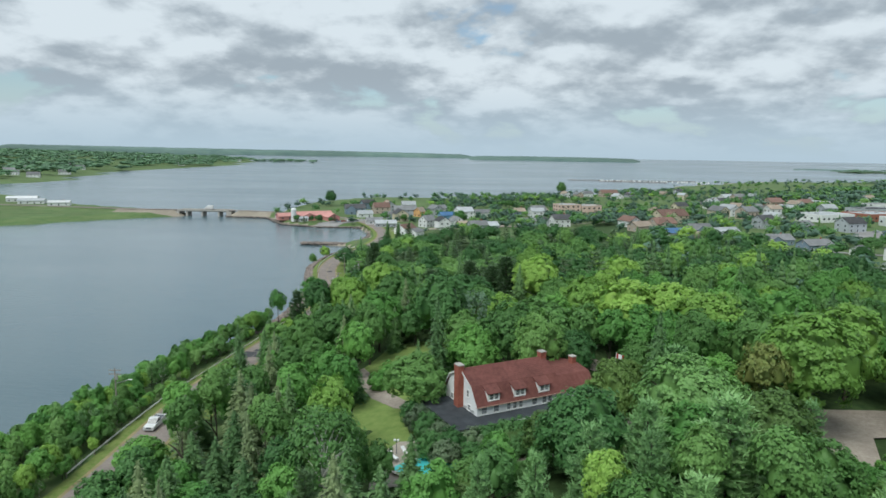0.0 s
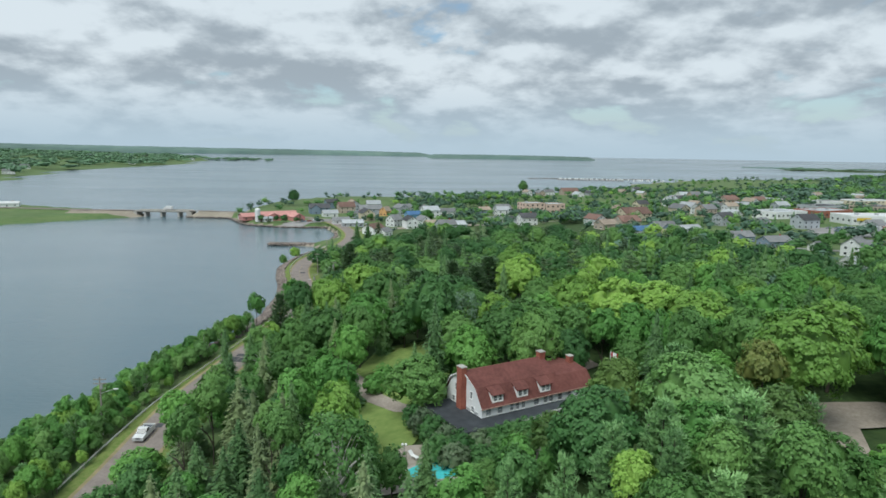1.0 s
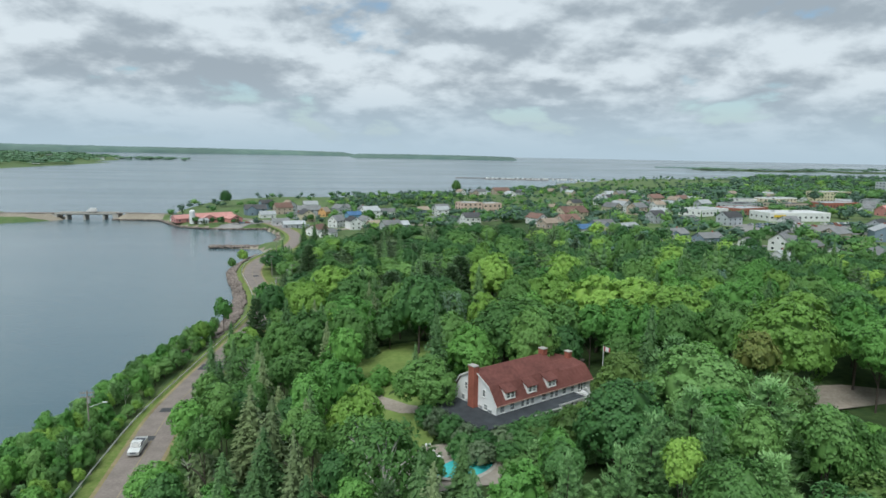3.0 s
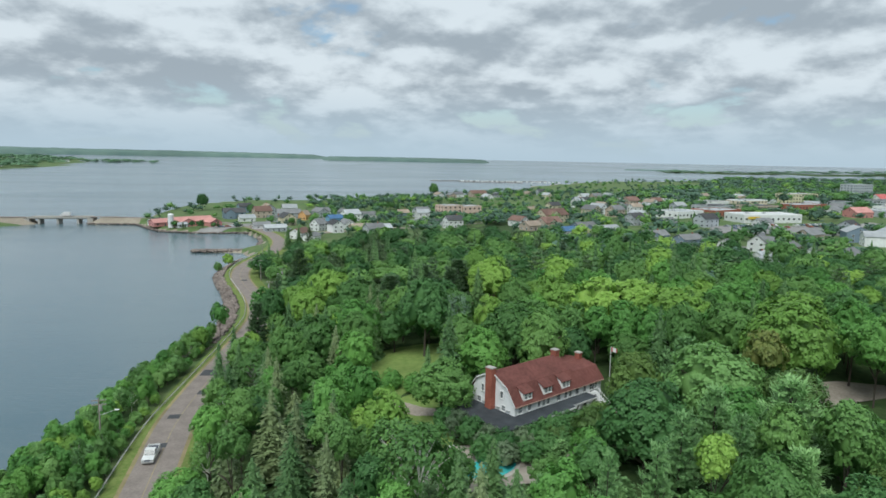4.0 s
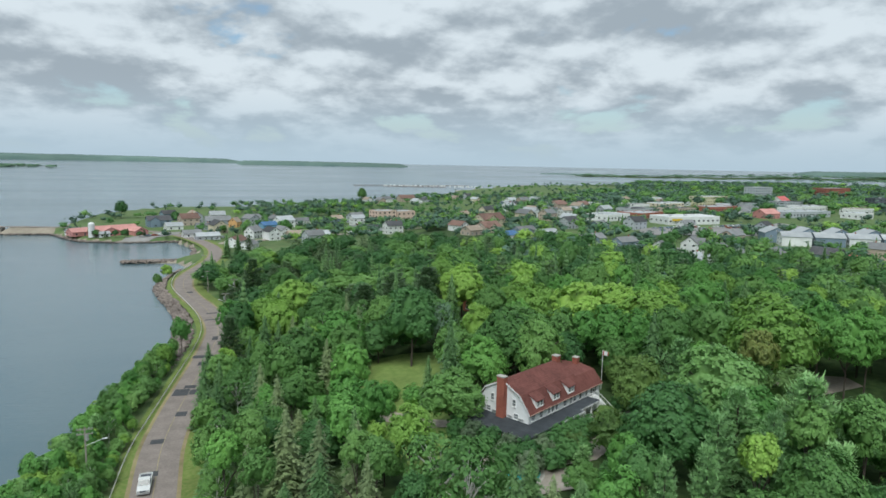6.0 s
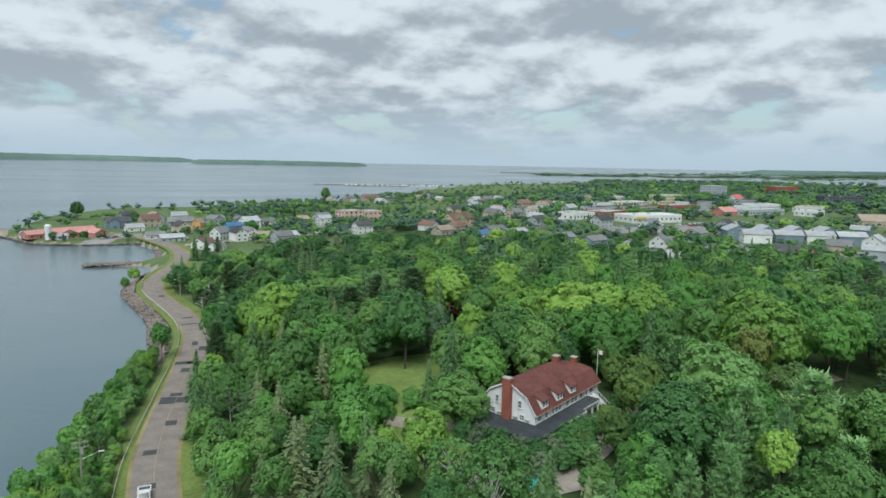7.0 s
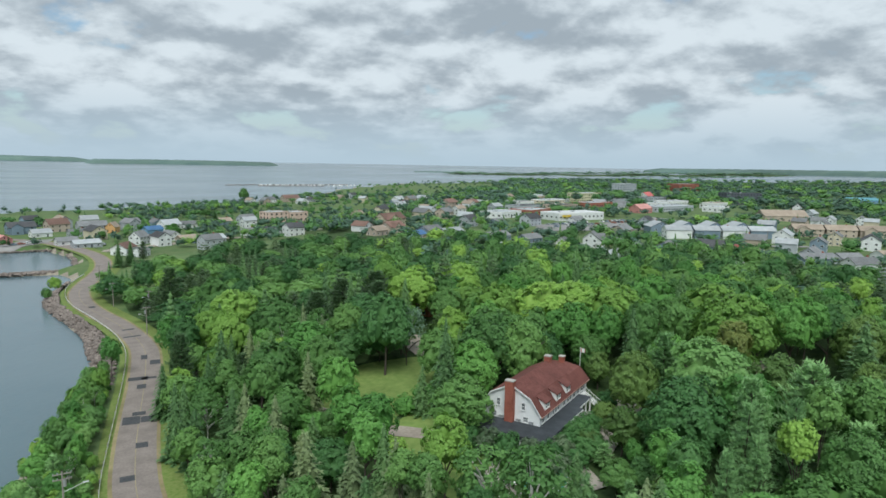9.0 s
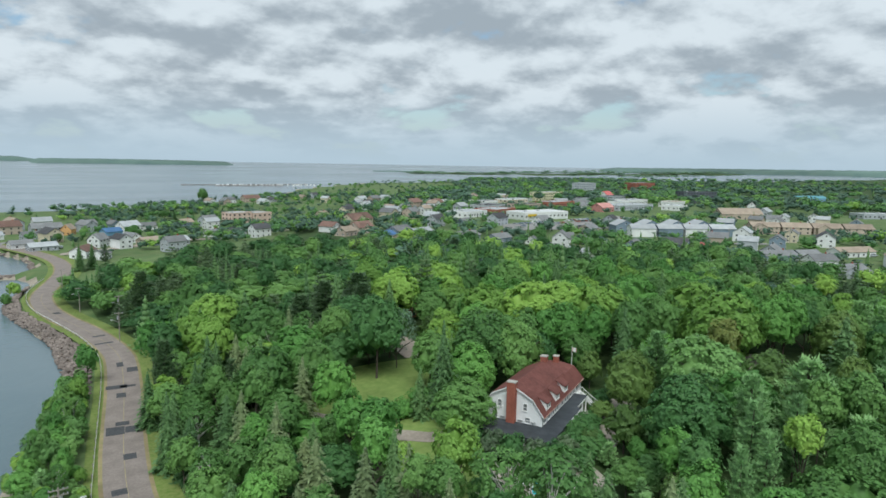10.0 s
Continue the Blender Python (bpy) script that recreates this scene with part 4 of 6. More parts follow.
for row in [(-5, 83, 19.5, 2.4), (-6, 124, 20.5, 2.0), (-46, 164, 15.3, 2.8), (-33, 168, 20.1, 3.6), (73, 85, 28.5, 5.6), (9, 135, 22.3, 1.8), (-47, 142, 18.1, 2.7)]:
    tree("spruce", *row)
for row in [(-16, 79, 24.0, 5.4), (-17, 86, 22.2, 5.5)]:
    tree("birch", *row)
for row in [(82, 113, 28.5, 5.8), (77, 102, 28.5, 4.7), (84, 103, 28.5, 4.9), (-2, 68, 22.6, 3.2), (71, 137, 28.5, 6.9), (6, 77, 22.2, 2.6), (-17, 156, 22.3, 6.1), (-23, 119, 19.8, 3.1), (-20, 115, 19.6, 3.6), (-44, 103, 18.6, 2.6), (-40, 190, 19.2, 3.7), (-26, 106, 21.0, 3.3)]:
    tree("bright", *row)
for row in [(47, 96, 28.5, 3.4)]:
    tree("red", *row)
for row in [(32, 72.5, 29.5, 6.5), (24, 77, 27.1, 4.7), (16, 72, 26.2, 3.9), (22, 69, 26.8, 3.2), (3, 66, 24.6, 2.6), (9, 66, 25.3, 3.1), (49, 99, 26, 5.5)]:
    tree("pine", *row)
for row in [(17, 193, 26.2, 7.8), (6, 192, 24.9, 6.8), (-5, 183, 23.7, 6.4), (-41, 173, 19.1, 4.4), (12, 181, 25.6, 6.3), (-30, 260, 20.5, 6.4)]:
    tree("darkpine", *row)
for row in [(-35, 106, 19.9, 4.0), (-31, 99, 20.4, 3.8), (-25, 92, 18.2, 2.6), (-26, 96, 21.0, 3.2), (-41, 98, 18.5, 3.2)]:
    tree("brown", *row)

for kind, *row in [("bright", -19.5, 133, 21.0, 3.8), ("mid", -18, 145, 22, 4.2), ("mid", -9.5, 84.5, 17.5, 2.6), ("mid", 2.5, 82.5, 16.5, 2.6), ("dark", -8, 155, 19.5, 4.2), ("spruce", -13, 153, 20, 2.4), ("dark", 1, 157, 19.0, 4.0), ("pine", 50, 88, 23.0, 3.8), ("mid", 37, 124, 21.0, 4.2), ("olive", 33.5, 118, 18.5, 2.8)]:
    tree(kind, *row)

CLEAR = [LAWN, [(-14, 81), (2, 80), (7, 86), (9, 99), (-9, 101), (-13, 92)], [(-12, 70), (-4, 70), (-1, 82), (-11, 82)], [(-14, 100), (10, 92), (36, 106), (34, 126), (24, 124), (0, 119)], [(50, 90), (55, 116), (92, 116), (90, 100), (66, 90)],
         [(10, 154), (12, 176), (24, 176), (36, 138), (32, 134), (24, 146)]]
LOW = [[(44, 72), (54, 70), (68, 92), (54, 95)], [(-14, 78), (8, 70), (30, 84), (36, 104), (8, 92), (-12, 100)], [(-17, 84), (-10, 82), (-8, 116), (-13, 138), (-17, 130)]]


def spare(x, y, r, crowd=0.62):
    """Whether a tree may stand there: on dry land, clear of road, lawn and house, and of its neighbours."""
    for tx, ty, tr in TREES:
        if (x - tx) ** 2 + (y - ty) ** 2 < (crowd * (r + tr)) ** 2:
            return False
    return True


def fill(n, xr, yr, rule, rng):
    xs, ys = rng.uniform(*xr, n), rng.uniform(*yr, n)
    zs = ground(xs, ys)
    rd = seg_dist(xs, ys, ROAD[::3])
    sd = seg_dist(xs, ys, SHORE)
    ok = (zs > 1.2) & (rd > np.where(xs < -57, 6.6, 7.5)) & (sd > 2.5)
    for poly in CLEAR:
        ok &= ~inside(xs, ys, poly)
    for x, y, z, d in zip(xs[ok], ys[ok], zs[ok], rd[ok]):
        rule(x, y, z, d, rng)


def near_wood(x, y, z, d, rng):
    low = any(inside(np.array([x]), np.array([y]), p)[0] for p in LOW)
    west = x < -6
    r = rng.uniform(2.5, 4.6) if west else rng.uniform(3.4, 6.4)
    h = (rng.uniform(9.5, 13) if x > -38 else rng.uniform(8.5, 11)) if west else rng.uniform(12, 16)
    u = rng.random()
    if x < -55 and z < 3.4:
        kind = "mid" if u < 0.25 else "bright" if u < 0.55 else "silver" if u < 0.72 else "light" if u < 0.88 else "birch" if u < 0.95 else "pine"
        r, h = rng.uniform(1.3, 2.3), rng.uniform(4.0, 7.0)
        if d < 8.5:
            r, h = rng.uniform(0.9, 1.3), rng.uniform(1.8, 3.2)
        if spare(x, y, r, 0.46):
            tree(kind, x, y, z + h, r, rng)
        return
    elif west:
        kind = "mid" if u < 0.22 else "bright" if u < 0.36 else "light" if u < 0.42 else "birch" if u < 0.52 else "dark" if u < 0.60 else "spruce" if u < 0.77 else "brown" if u < 0.93 else "darkpine"
    elif y < 105:
        kind = "pine" if u < 0.42 else "bright" if u < 0.62 else "mid" if u < 0.80 else "dark" if u < 0.9 else "olive"
    else:
        kind = "mid" if u < 0.36 else "light" if u < 0.54 else "dark" if u < 0.61 else "bright" if u < 0.84 else "pine" if u < 0.92 else "spruce"
    if inside(np.array([x]), np.array([y]), [(-34, 104), (-10, 96), (-8, 116), (-13, 138), (-20, 142), (-32, 124)])[0]:
        h = rng.uniform(7, 9)
    if low:
        r, h = rng.uniform(1.6, 2.8), rng.uniform(3.5, 6.5)
        kind = kind if kind not in ("light", "birch", "brown") else "dark"
    if kind in ("spruce", "brown"):
        r, h = min(r * 0.95, 3.5), h * 1.25
    if spare(x, y, r, 0.55 if low else 0.72):
        tree(kind, x, y, z + h, r, rng)


fill(1500, (-95, -56), (60, 197), near_wood, np.random.default_rng(10))
fill(2600, (-57, 0), (40, 200), near_wood, np.random.default_rng(11))
fill(2200, (0, 125), (38, 185), near_wood, np.random.default_rng(12))

# the wood further off, joined by kind
STAND = {}


def stand(kind, x, y, z, h, r, rng):
    STAND.setdefault(kind, []).append((x, y, z, h, r, rng.uniform(0, 6.28)))


def far_proto(kind, rng, fine_):
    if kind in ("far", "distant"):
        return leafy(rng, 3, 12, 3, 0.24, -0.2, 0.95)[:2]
    if kind == "spruce":
        return spruce(rng, 14 if fine_ else 7, 7 if fine_ else 5, 3 if fine_ else 2)[:2]
    if kind in ("pine", "darkpine"):
        return pine(rng, 8 if fine_ else 5, 6 if fine_ else 4, 7 if fine_ else 4, 1.6)[:2]
    if fine_:
        return leafy(rng, 8, 90, 15, 0.070, -0.4, 0.88)[:2]
    return leafy(rng, 4, 20, 4, 0.19, -0.2, 0.92)[:2]


def plant(name, rows_by_kind, fine_, label):
    for kind, rows in rows_by_kind.items():
        rng = np.random.default_rng(len(rows))
        protos = [far_proto(kind, rng, fine_) for _ in range(5)]
        bits, tones = [], []
        for i, (x, y, z, h, r, a) in enumerate(rows):
            v, f = protos[i % 5]
            c, s = math.cos(a), math.sin(a)
            q = np.column_stack([x + r * (v[:, 0] * c - v[:, 1] * s), y + r * (v[:, 0] * s + v[:, 1] * c), z - 0.3 + v[:, 2] * h])
            bits.append((q, f))
            tones.append(np.full(len(v), rng.uniform(-0.35, 0.35)))
        v, f = join(bits)
        me = quads_mesh(name, v, f, LEAF[kind])
        me.attributes.new("tone", "FLOAT", "POINT").data.foreach_set("value", np.concatenate(tones).astype(np.float32))
        tagged(new(name, me), label, "woods", kind="stuff")


def mid_wood(x, y, z, d, rng):
    if y - 1.1 * x > 330 and y > 330 and rng.random() < 0.8:
        return
    r, h = rng.uniform(4.0, 7.4), rng.uniform(8.5, 15.5)
    if y > 240 or x > 110:
        r, h = rng.uniform(3.4, 6.2), rng.uniform(5.5, 11.5)
    if x > 25 and y < 240:
        h += 2.0
    u = rng.random()
    kind = "mid" if u < 0.36 else "light" if u < 0.48 else "dark" if u < 0.66 else "bright" if u < 0.72 else "darkpine" if u < 0.86 else "spruce"
    if y > 225 or x > 110:
        kind = "mid" if u < 0.30 else "light" if u < 0.36 else "dark" if u < 0.66 else "darkpine" if u < 0.90 else "spruce"
    if kind == "spruce":
        r, h = r * 0.6, h * 1.15
    if spare(x, y, r, 0.74):
        TREES.append((x, y, r))
        stand(kind, x, y, z, h, r, rng)
fill(2600, (-50, 150), (185, 345), mid_wood, np.random.default_rng(21))
fill(1500, (110, 215), (60, 240), mid_wood, np.random.default_rng(22))
plant("forest", STAND, True, "dense mixed green forest between house and town")

# ---- buildings of the town ----
COL = {"white": paint("house_white", (0.74, 0.75, 0.75)), "cream": paint("house_cream", (0.62, 0.55, 0.42)), "tan": paint("house_tan", (0.48, 0.40, 0.33)), "grey": paint("house_grey", (0.42, 0.45, 0.48)),
       "blue": paint("house_blue", (0.20, 0.36, 0.52)), "slate": paint("house_slate", (0.22, 0.29, 0.36)), "orange": paint("house_orange", (0.62, 0.36, 0.16)), "pink": paint("house_pink", (0.60, 0.45, 0.38)),
       "rust": paint("house_rust", (0.34, 0.13, 0.09)), "yellow": paint("house_yellow", (0.62, 0.58, 0.40)), "dark": paint("house_dark", (0.10, 0.11, 0.13)), "coral": paint("house_coral", (0.55, 0.26, 0.24))}
RCOL = {"grey": mat("shingle_grey", (0.17, 0.175, 0.18), (0.23, 0.235, 0.24), 1.5, 0.9, 0.02, per_object=0.2), "dark": mat("shingle_dark", (0.06, 0.062, 0.068), (0.10, 0.10, 0.105), 1.5, 0.9, 0.02, per_object=0.2),
        "brown": mat("shingle_brown", (0.17, 0.105, 0.085), (0.23, 0.145, 0.12), 1.5, 0.9, 0.02, per_object=0.2), "red": mat("metal_red", (0.52, 0.12, 0.12), (0.58, 0.16, 0.15), 1.5, 0.6, per_object=0.1),
        "coral": mat("metal_coral", (0.50, 0.24, 0.22), (0.58, 0.30, 0.27), 1.0, 0.7, per_object=0.1), "blue": mat("shingle_blue", (0.07, 0.15, 0.30), (0.10, 0.20, 0.36), 1.5, 0.8, per_object=0.1),
        "white": mat("membrane_white", (0.68, 0.69, 0.69), (0.58, 0.59, 0.60), 0.3, 0.8, per_object=0.1), "silver": mat("membrane_grey", (0.36, 0.38, 0.40), (0.44, 0.46, 0.47), 0.3, 0.8, per_object=0.15),
        "tan": mat("shingle_tan", (0.30, 0.24, 0.19), (0.36, 0.30, 0.24), 1.5, 0.9, per_object=0.15), "teal": mat("metal_teal", (0.10, 0.28, 0.34), (0.14, 0.34, 0.40), 1.0, 0.6)}
WORDS = {"grey": "grey", "dark": "dark", "brown": "brown", "red": "red", "coral": "coral red", "blue": "blue", "white": "white", "silver": "pale grey", "tan": "tan", "teal": "teal"}
TAKEN = []   # footprints of buildings (x, y, reach)
BASE = {}


def simple_window(parent, x, y, z, w, h, face):
    """A small framed window on a wall that faces along -y (0), +x (1), +y (2) or -x (3)."""
    key = (round(w, 2), round(h, 2))
    if key not in BASE:
        bm = ring_frame(bmesh.new(), w, h, 0.1, -0.08, 0)
        fr = bpy.data.meshes.new("window")
        bm.to_mesh(fr)
        bm.free()
        fr.materials.append(TRIM)
        bm = bx(-w / 2, w / 2, -0.03, 0, -h / 2, h / 2)
        pn = bpy.data.meshes.new("pane")
        bm.to_mesh(pn)
        bm.free()
        pn.materials.append(GLASS)
        BASE[key] = (fr, pn)
    fr, pn = BASE[key]
    if parent.matrix_world.translation.length > 480:
        o = part("window", pn, None, parent)
        o.matrix_local = pose(x, y, z, 0, 0, 90 * face)
        return o
    o = part("window", fr, None, parent)
    o.matrix_local = pose(x, y, z, 0, 0, 90 * face)
    part("pane", pn, None, o)
    return o


def home(x, y, rot, w, d, h, rise, wall, roof, storeys=1, wing=False, name="house", words=""):
    """A gabled dwelling, its ridge along its width w."""
    z = gz(x, y) - 0.2
    label = words or f"{wall} {'two-storey' if storeys > 1 else 'single-storey'} house with {WORDS[roof]} gable roof"
    t = thing(name, pose(x, y, z, 0, 0, rot), label, "house", "houses of the town")
    bm = prism(bmesh.new(), [(0, 0), (0, h), (d / 2, h + rise), (d, h), (d, 0)], -w / 2, w / 2)
    bmesh.ops.transform(bm, matrix=Matrix(((0, 1, 0, 0), (1, 0, 0, -d / 2), (0, 0, 1, 0), (0, 0, 0, 1))), verts=bm.verts)
    bmesh.ops.recalc_face_normals(bm, faces=bm.faces)
    part("wall", bm, COL[wall], t)
    s = rise / (d / 2)
    o = 0.45
    prof = [(-d / 2 - o, h - s * o + 0.16), (0, h + rise + 0.16), (d / 2 + o, h - s * o + 0.16)]
    part("roof", roof_shell(bmesh.new(), prof, -w / 2 - o, w / 2 + o, 0.15), RCOL[roof], t)
    far = math.hypot(x, y) > 480
    n = max(2, int(w / (4.6 if far else 3.2)))
    for st in range(storeys):
        zz = 1.5 + st * 2.8
        for i in range(n):
            xx = -w / 2 + w * (i + 0.5) / n
            if st == 0 and i == n // 2:
                part("door", bx(xx - 0.48, xx + 0.48, -d / 2 - 0.06, -d / 2, 0.1, 2.15), COL["dark"], t)
            else:
                simple_window(t, xx, -d / 2, zz, 1.2, 1.1, 0)
        for k in (-1, 1):
            simple_window(t, -w / 2, k * d / 4, zz, 1.2, 1.1, 3)
            if storeys > 1:
                simple_window(t, w / 2, k * d / 4, zz, 1.2, 1.1, 1)
    if rise > 2.2:
        simple_window(t, -w / 2, 0, h + rise * 0.35, 0.8, 1.0, 3)
    if wing:
        ww = w * 0.42
        bm = prism(bmesh.new(), [(-ww / 2, 0), (-ww / 2, h), (0, h + rise * 0.8), (ww / 2, h), (ww / 2, 0)], -d / 2 - 3.0, 0)
        bmesh.ops.transform(bm, matrix=Matrix.Translation((-w * 0.22, 0, 0)), verts=bm.verts)
        part("wing", bm, COL[wall], t)
        bm = roof_shell(bmesh.new(), [(-ww / 2 - o, h - s * o + 0.2), (0, h + rise * 0.8 + 0.2), (ww / 2 + o, h - s * o + 0.2)], 0, d / 2 + 3.3, 0.15)
        bmesh.ops.transform(bm, matrix=Matrix(((0, 1, 0, -w * 0.22), (-1, 0, 0, 0), (0, 0, 1, 0), (0, 0, 0, 1))), verts=bm.verts)
        part("wing_roof", bm, RCOL[roof], t)
        simple_window(t, -w * 0.22, -d / 2 - 3.0, 1.5, 1.2, 1.1, 0)
    if (int(x * 7 + y * 3) % 3) == 0:
        part("chimney", bx(w * 0.2, w * 0.2 + 0.6, -0.3, 0.3, h + rise * 0.6, h + rise + 0.9), BRICK, t)
    TAKEN.append((x, y, max(w, d) * 0.55 + 1))
    return t


def block(x, y, rot, w, d, h, wall, roof, storeys=1, words="", strip=True):
    """A flat-roofed building with a parapet and rows of windows."""
    z = gz(x, y) - 0.2
    t = thing("building", pose(x, y, z, 0, 0, rot), words or f"{wall} flat-roofed commercial building with {WORDS[roof]} roof", "building", "buildings of the town")
    part("wall", bx(-w / 2, w / 2, -d / 2, d / 2, 0, h), COL[wall], t)
    part("roof", bx(-w / 2 + 0.3, w / 2 - 0.3, -d / 2 + 0.3, d / 2 - 0.3, h - 0.3, h + 0.05), RCOL[roof], t)
    bm = bmesh.new()
    for r in ((-w / 2 - 0.03, w / 2 + 0.03, -d / 2 - 0.03, -d / 2 + 0.27), (-w / 2 - 0.03, w / 2 + 0.03, d / 2 - 0.27, d / 2 + 0.03), (-w / 2 - 0.03, -w / 2 + 0.27, -d / 2 + 0.27, d / 2 - 0.27), (w / 2 - 0.27, w / 2 + 0.03, -d / 2 + 0.27, d / 2 - 0.27)):
        box(bm, *r, h - 0.5, h + 0.4)
    part("parapet", bm, TRIM if wall in ("white", "cream") else COL[wall], t)
    n = max(3, int(w / 4.5))
    fh = h / storeys
    for s in range(storeys):
        for i in range(n):
            simple_window(t, -w / 2 + w * (i + 0.5) / n, -d / 2, fh * (s + 0.5), 1.8, 1.4, 0)
        for i in range(max(2, int(d / 5))):
            k = max(2, int(d / 5))
            simple_window(t, -w / 2, -d / 2 + d * (i + 0.5) / k, fh * (s + 0.5), 1.8, 1.4, 3)
    part("door", bx(-1, 1, -d / 2 - 0.07, -d / 2 - 0.005, 0.1, 2.3), GLASS, t)
    for k in range(max(1, int(w / 18))):
        part("roof_unit", bx(-w * 0.3 + 15 * k, -w * 0.3 + 15 * k + 2.2, -1, 1, h + 0.05, h + 1.3), METAL, t)
    TAKEN.append((x, y, max(w, d) * 0.55 + 1))
    return t


# the low point by the bridge
home(-107, 513, 30, 28, 13, 3.4, 3.2, "coral", "coral", 1, True, words="sprawling restaurant with coral red walls and roofs")
home(-127, 511, 30, 16, 11, 3.0, 2.2, "coral", "coral", 1, words="low coral red side hall of the restaurant")
home(-92, 507, 120, 14, 9, 3.4, 2.6, "coral", "coral", 1, words="coral red gabled wing of the restaurant")
home(-133, 519, 36, 10, 6, 2.8, 1.4, "white", "white", 1, words="small white waterside shed")
home(-112, 498, 30, 7, 5, 2.6, 1.2, "white", "silver", 1, words="small white waterside shed")
home(-82, 566, 15, 17, 11, 5.4, 3.2, "slate", "dark", 2, True)
home(-60, 574, 20, 14, 11, 6.0, 3.6, "tan", "brown", 2)
home(-38, 560, 10, 19, 12, 5.4, 3.0, "grey", "grey", 2)
home(-25, 552, 60, 8, 7, 4.6, 3.2, "orange", "tan", 1)
home(-16, 474, 50, 10, 8, 5.2, 3.4, "white", "grey", 2)
home(-10, 480, 140, 9, 7, 3.4, 2.4, "white", "dark", 1)
home(-2, 522, 25, 12, 8, 4.6, 2.4, "blue", "blue", 1)
home(-7, 588, 40, 8, 7, 4.2, 3.2, "white", "grey", 1)
home(-46, 470, 15, 15, 8, 3.0, 2.0, "grey", "silver", 1)
home(-56, 486, 15, 12, 8, 3.0, 2.0, "white", "grey", 1)
home(-29, 430, 60, 13, 9, 4.2, 2.6, "white", "brown", 1)
home(-22, 418, 60, 9, 8, 3.4, 2.0, "white", "grey", 1)
home(13, 470, 20, 14, 9, 3.2, 2.2, "tan", "tan", 1)
home(26, 464, 20, 17, 9, 3.2, 2.4, "grey", "silver", 1)
home(28, 566, 15, 15, 9, 3.4, 2.4, "white", "grey", 1)
home(-70, 540, 20, 12, 8, 3.2, 2.4, "white", "silver", 1)
home(-48, 535, 15, 12, 8, 3.2, 2.2, "grey", "grey", 1)
home(60, 500, 20, 12, 8, 3.2, 2.2, "white", "grey", 1)
home(208, 858, 10, 22, 12, 5.6, 3.6, "tan", "brown", 2)
home(178, 850, 20, 14, 10, 4.6, 3.0, "white", "grey", 1)
block(106, 590, 18, 20, 15, 9.5, "pink", "silver", 3, "pink three-storey building with flat roof")
block(126, 596, 18, 20, 15, 8.5, "pink", "silver", 2, "pink two-storey annexe with flat roof")
# houses between the wood and the shops
home(155, 460, 25, 24, 12, 5.4, 4.2, "cream", "brown", 2, True)
home(136, 418, 25, 16, 10, 4.2, 3.4, "tan", "brown", 1, True)
home(118, 404, 25, 12, 9, 3.6, 2.6, "tan", "tan", 1)
home(130, 376, 20, 14, 9, 3.2, 2.2, "white", "blue", 1)
home(146, 384, 20, 15, 10, 4.6, 2.8, "slate", "grey", 1, True)
home(158, 378, 20, 18, 10, 3.6, 2.4, "grey", "silver", 1, True)
home(136, 362, 25, 12, 8, 3.0, 2.0, "tan", "tan", 1)
home(118, 428, 115, 12, 9, 4.4, 2.8, "white", "rust" if "rust" in RCOL else "brown", 2)
home(174, 350, 15, 19, 9, 3.2, 2.6, "slate", "grey", 1, True)
home(186, 332, 15, 15, 9, 3.2, 2.4, "slate", "grey", 1)
home(160, 332, 15, 10, 8, 3.0, 2.2, "white", "grey", 1)
home(200, 316, 30, 9, 7, 3.0, 2.0, "white", "grey", 1)
home(208, 301, 40, 13, 9, 5.6, 3.6, "white", "grey", 2, True)
home(224, 298, 30, 11, 8, 3.2, 2.2, "tan", "grey", 1)
home(275, 341, 20, 15, 10, 4.2, 2.8, "tan", "grey", 1)
home(186, 272, 30, 8, 6, 2.8, 1.8, "white", "silver", 1)
home(212, 270, 40, 9, 7, 3.6, 2.2, "white", "grey", 1)
home(226, 262, 30, 14, 9, 4.4, 2.6, "slate", "grey", 1)
home(178, 257, 25, 20, 10, 3.0, 2.2, "white", "silver", 1)
home(233, 222, 60, 9, 8, 4.6, 4.2, "white", "red", 1, words="white cottage with steep red gable roof")
home(243, 224, 30, 12, 8, 3.0, 2.0, "grey", "grey", 1)
home(267, 203, -20, 20, 10, 3.2, 2.2, "slate", "grey", 1)
home(284, 196, -20, 13, 9, 3.2, 2.2, "white", "grey", 1)
home(261, 178, -20, 14, 9, 4.4, 2.6, "white", "grey", 1)
home(322, 190, -20, 24, 10, 3.2, 2.2, "white", "tan", 1)
home(246, 160, -20, 18, 10, 3.2, 2.4, "grey", "grey", 1, True)
home(238, 143, -20, 16, 10, 3.2, 2.4, "white", "grey", 1)
for i in range(4):
    home(300 + 17 * i, 332 - 9 * i, 150 - 90, 15, 14, 6.4, 3.4, "slate", "silver", 2, False, words="blue-grey terraced housing with pale gabled roofs")
    home(296 + 17 * i, 312 - 9 * i, 150, 17, 10, 6.0, 2.6, "slate" if i % 2 else "white", "silver", 2, words="blue-grey terraced housing with pale gabled roofs")
for i in range(4):
    home(400 + 17 * i, 284 - 14 * i, -40, 20, 11, 5.4, 3.0, "tan", "tan", 2, i % 2 == 0, words="tan terraced housing with brown shingle roof")
home(510, 370, -30, 40, 18, 5.0, 5.0, "tan", "tan", 1, words="large tan hall with broad hipped roof")
home(613, 416, 30, 10, 9, 7.0, 4.0, "white", "grey", 2)
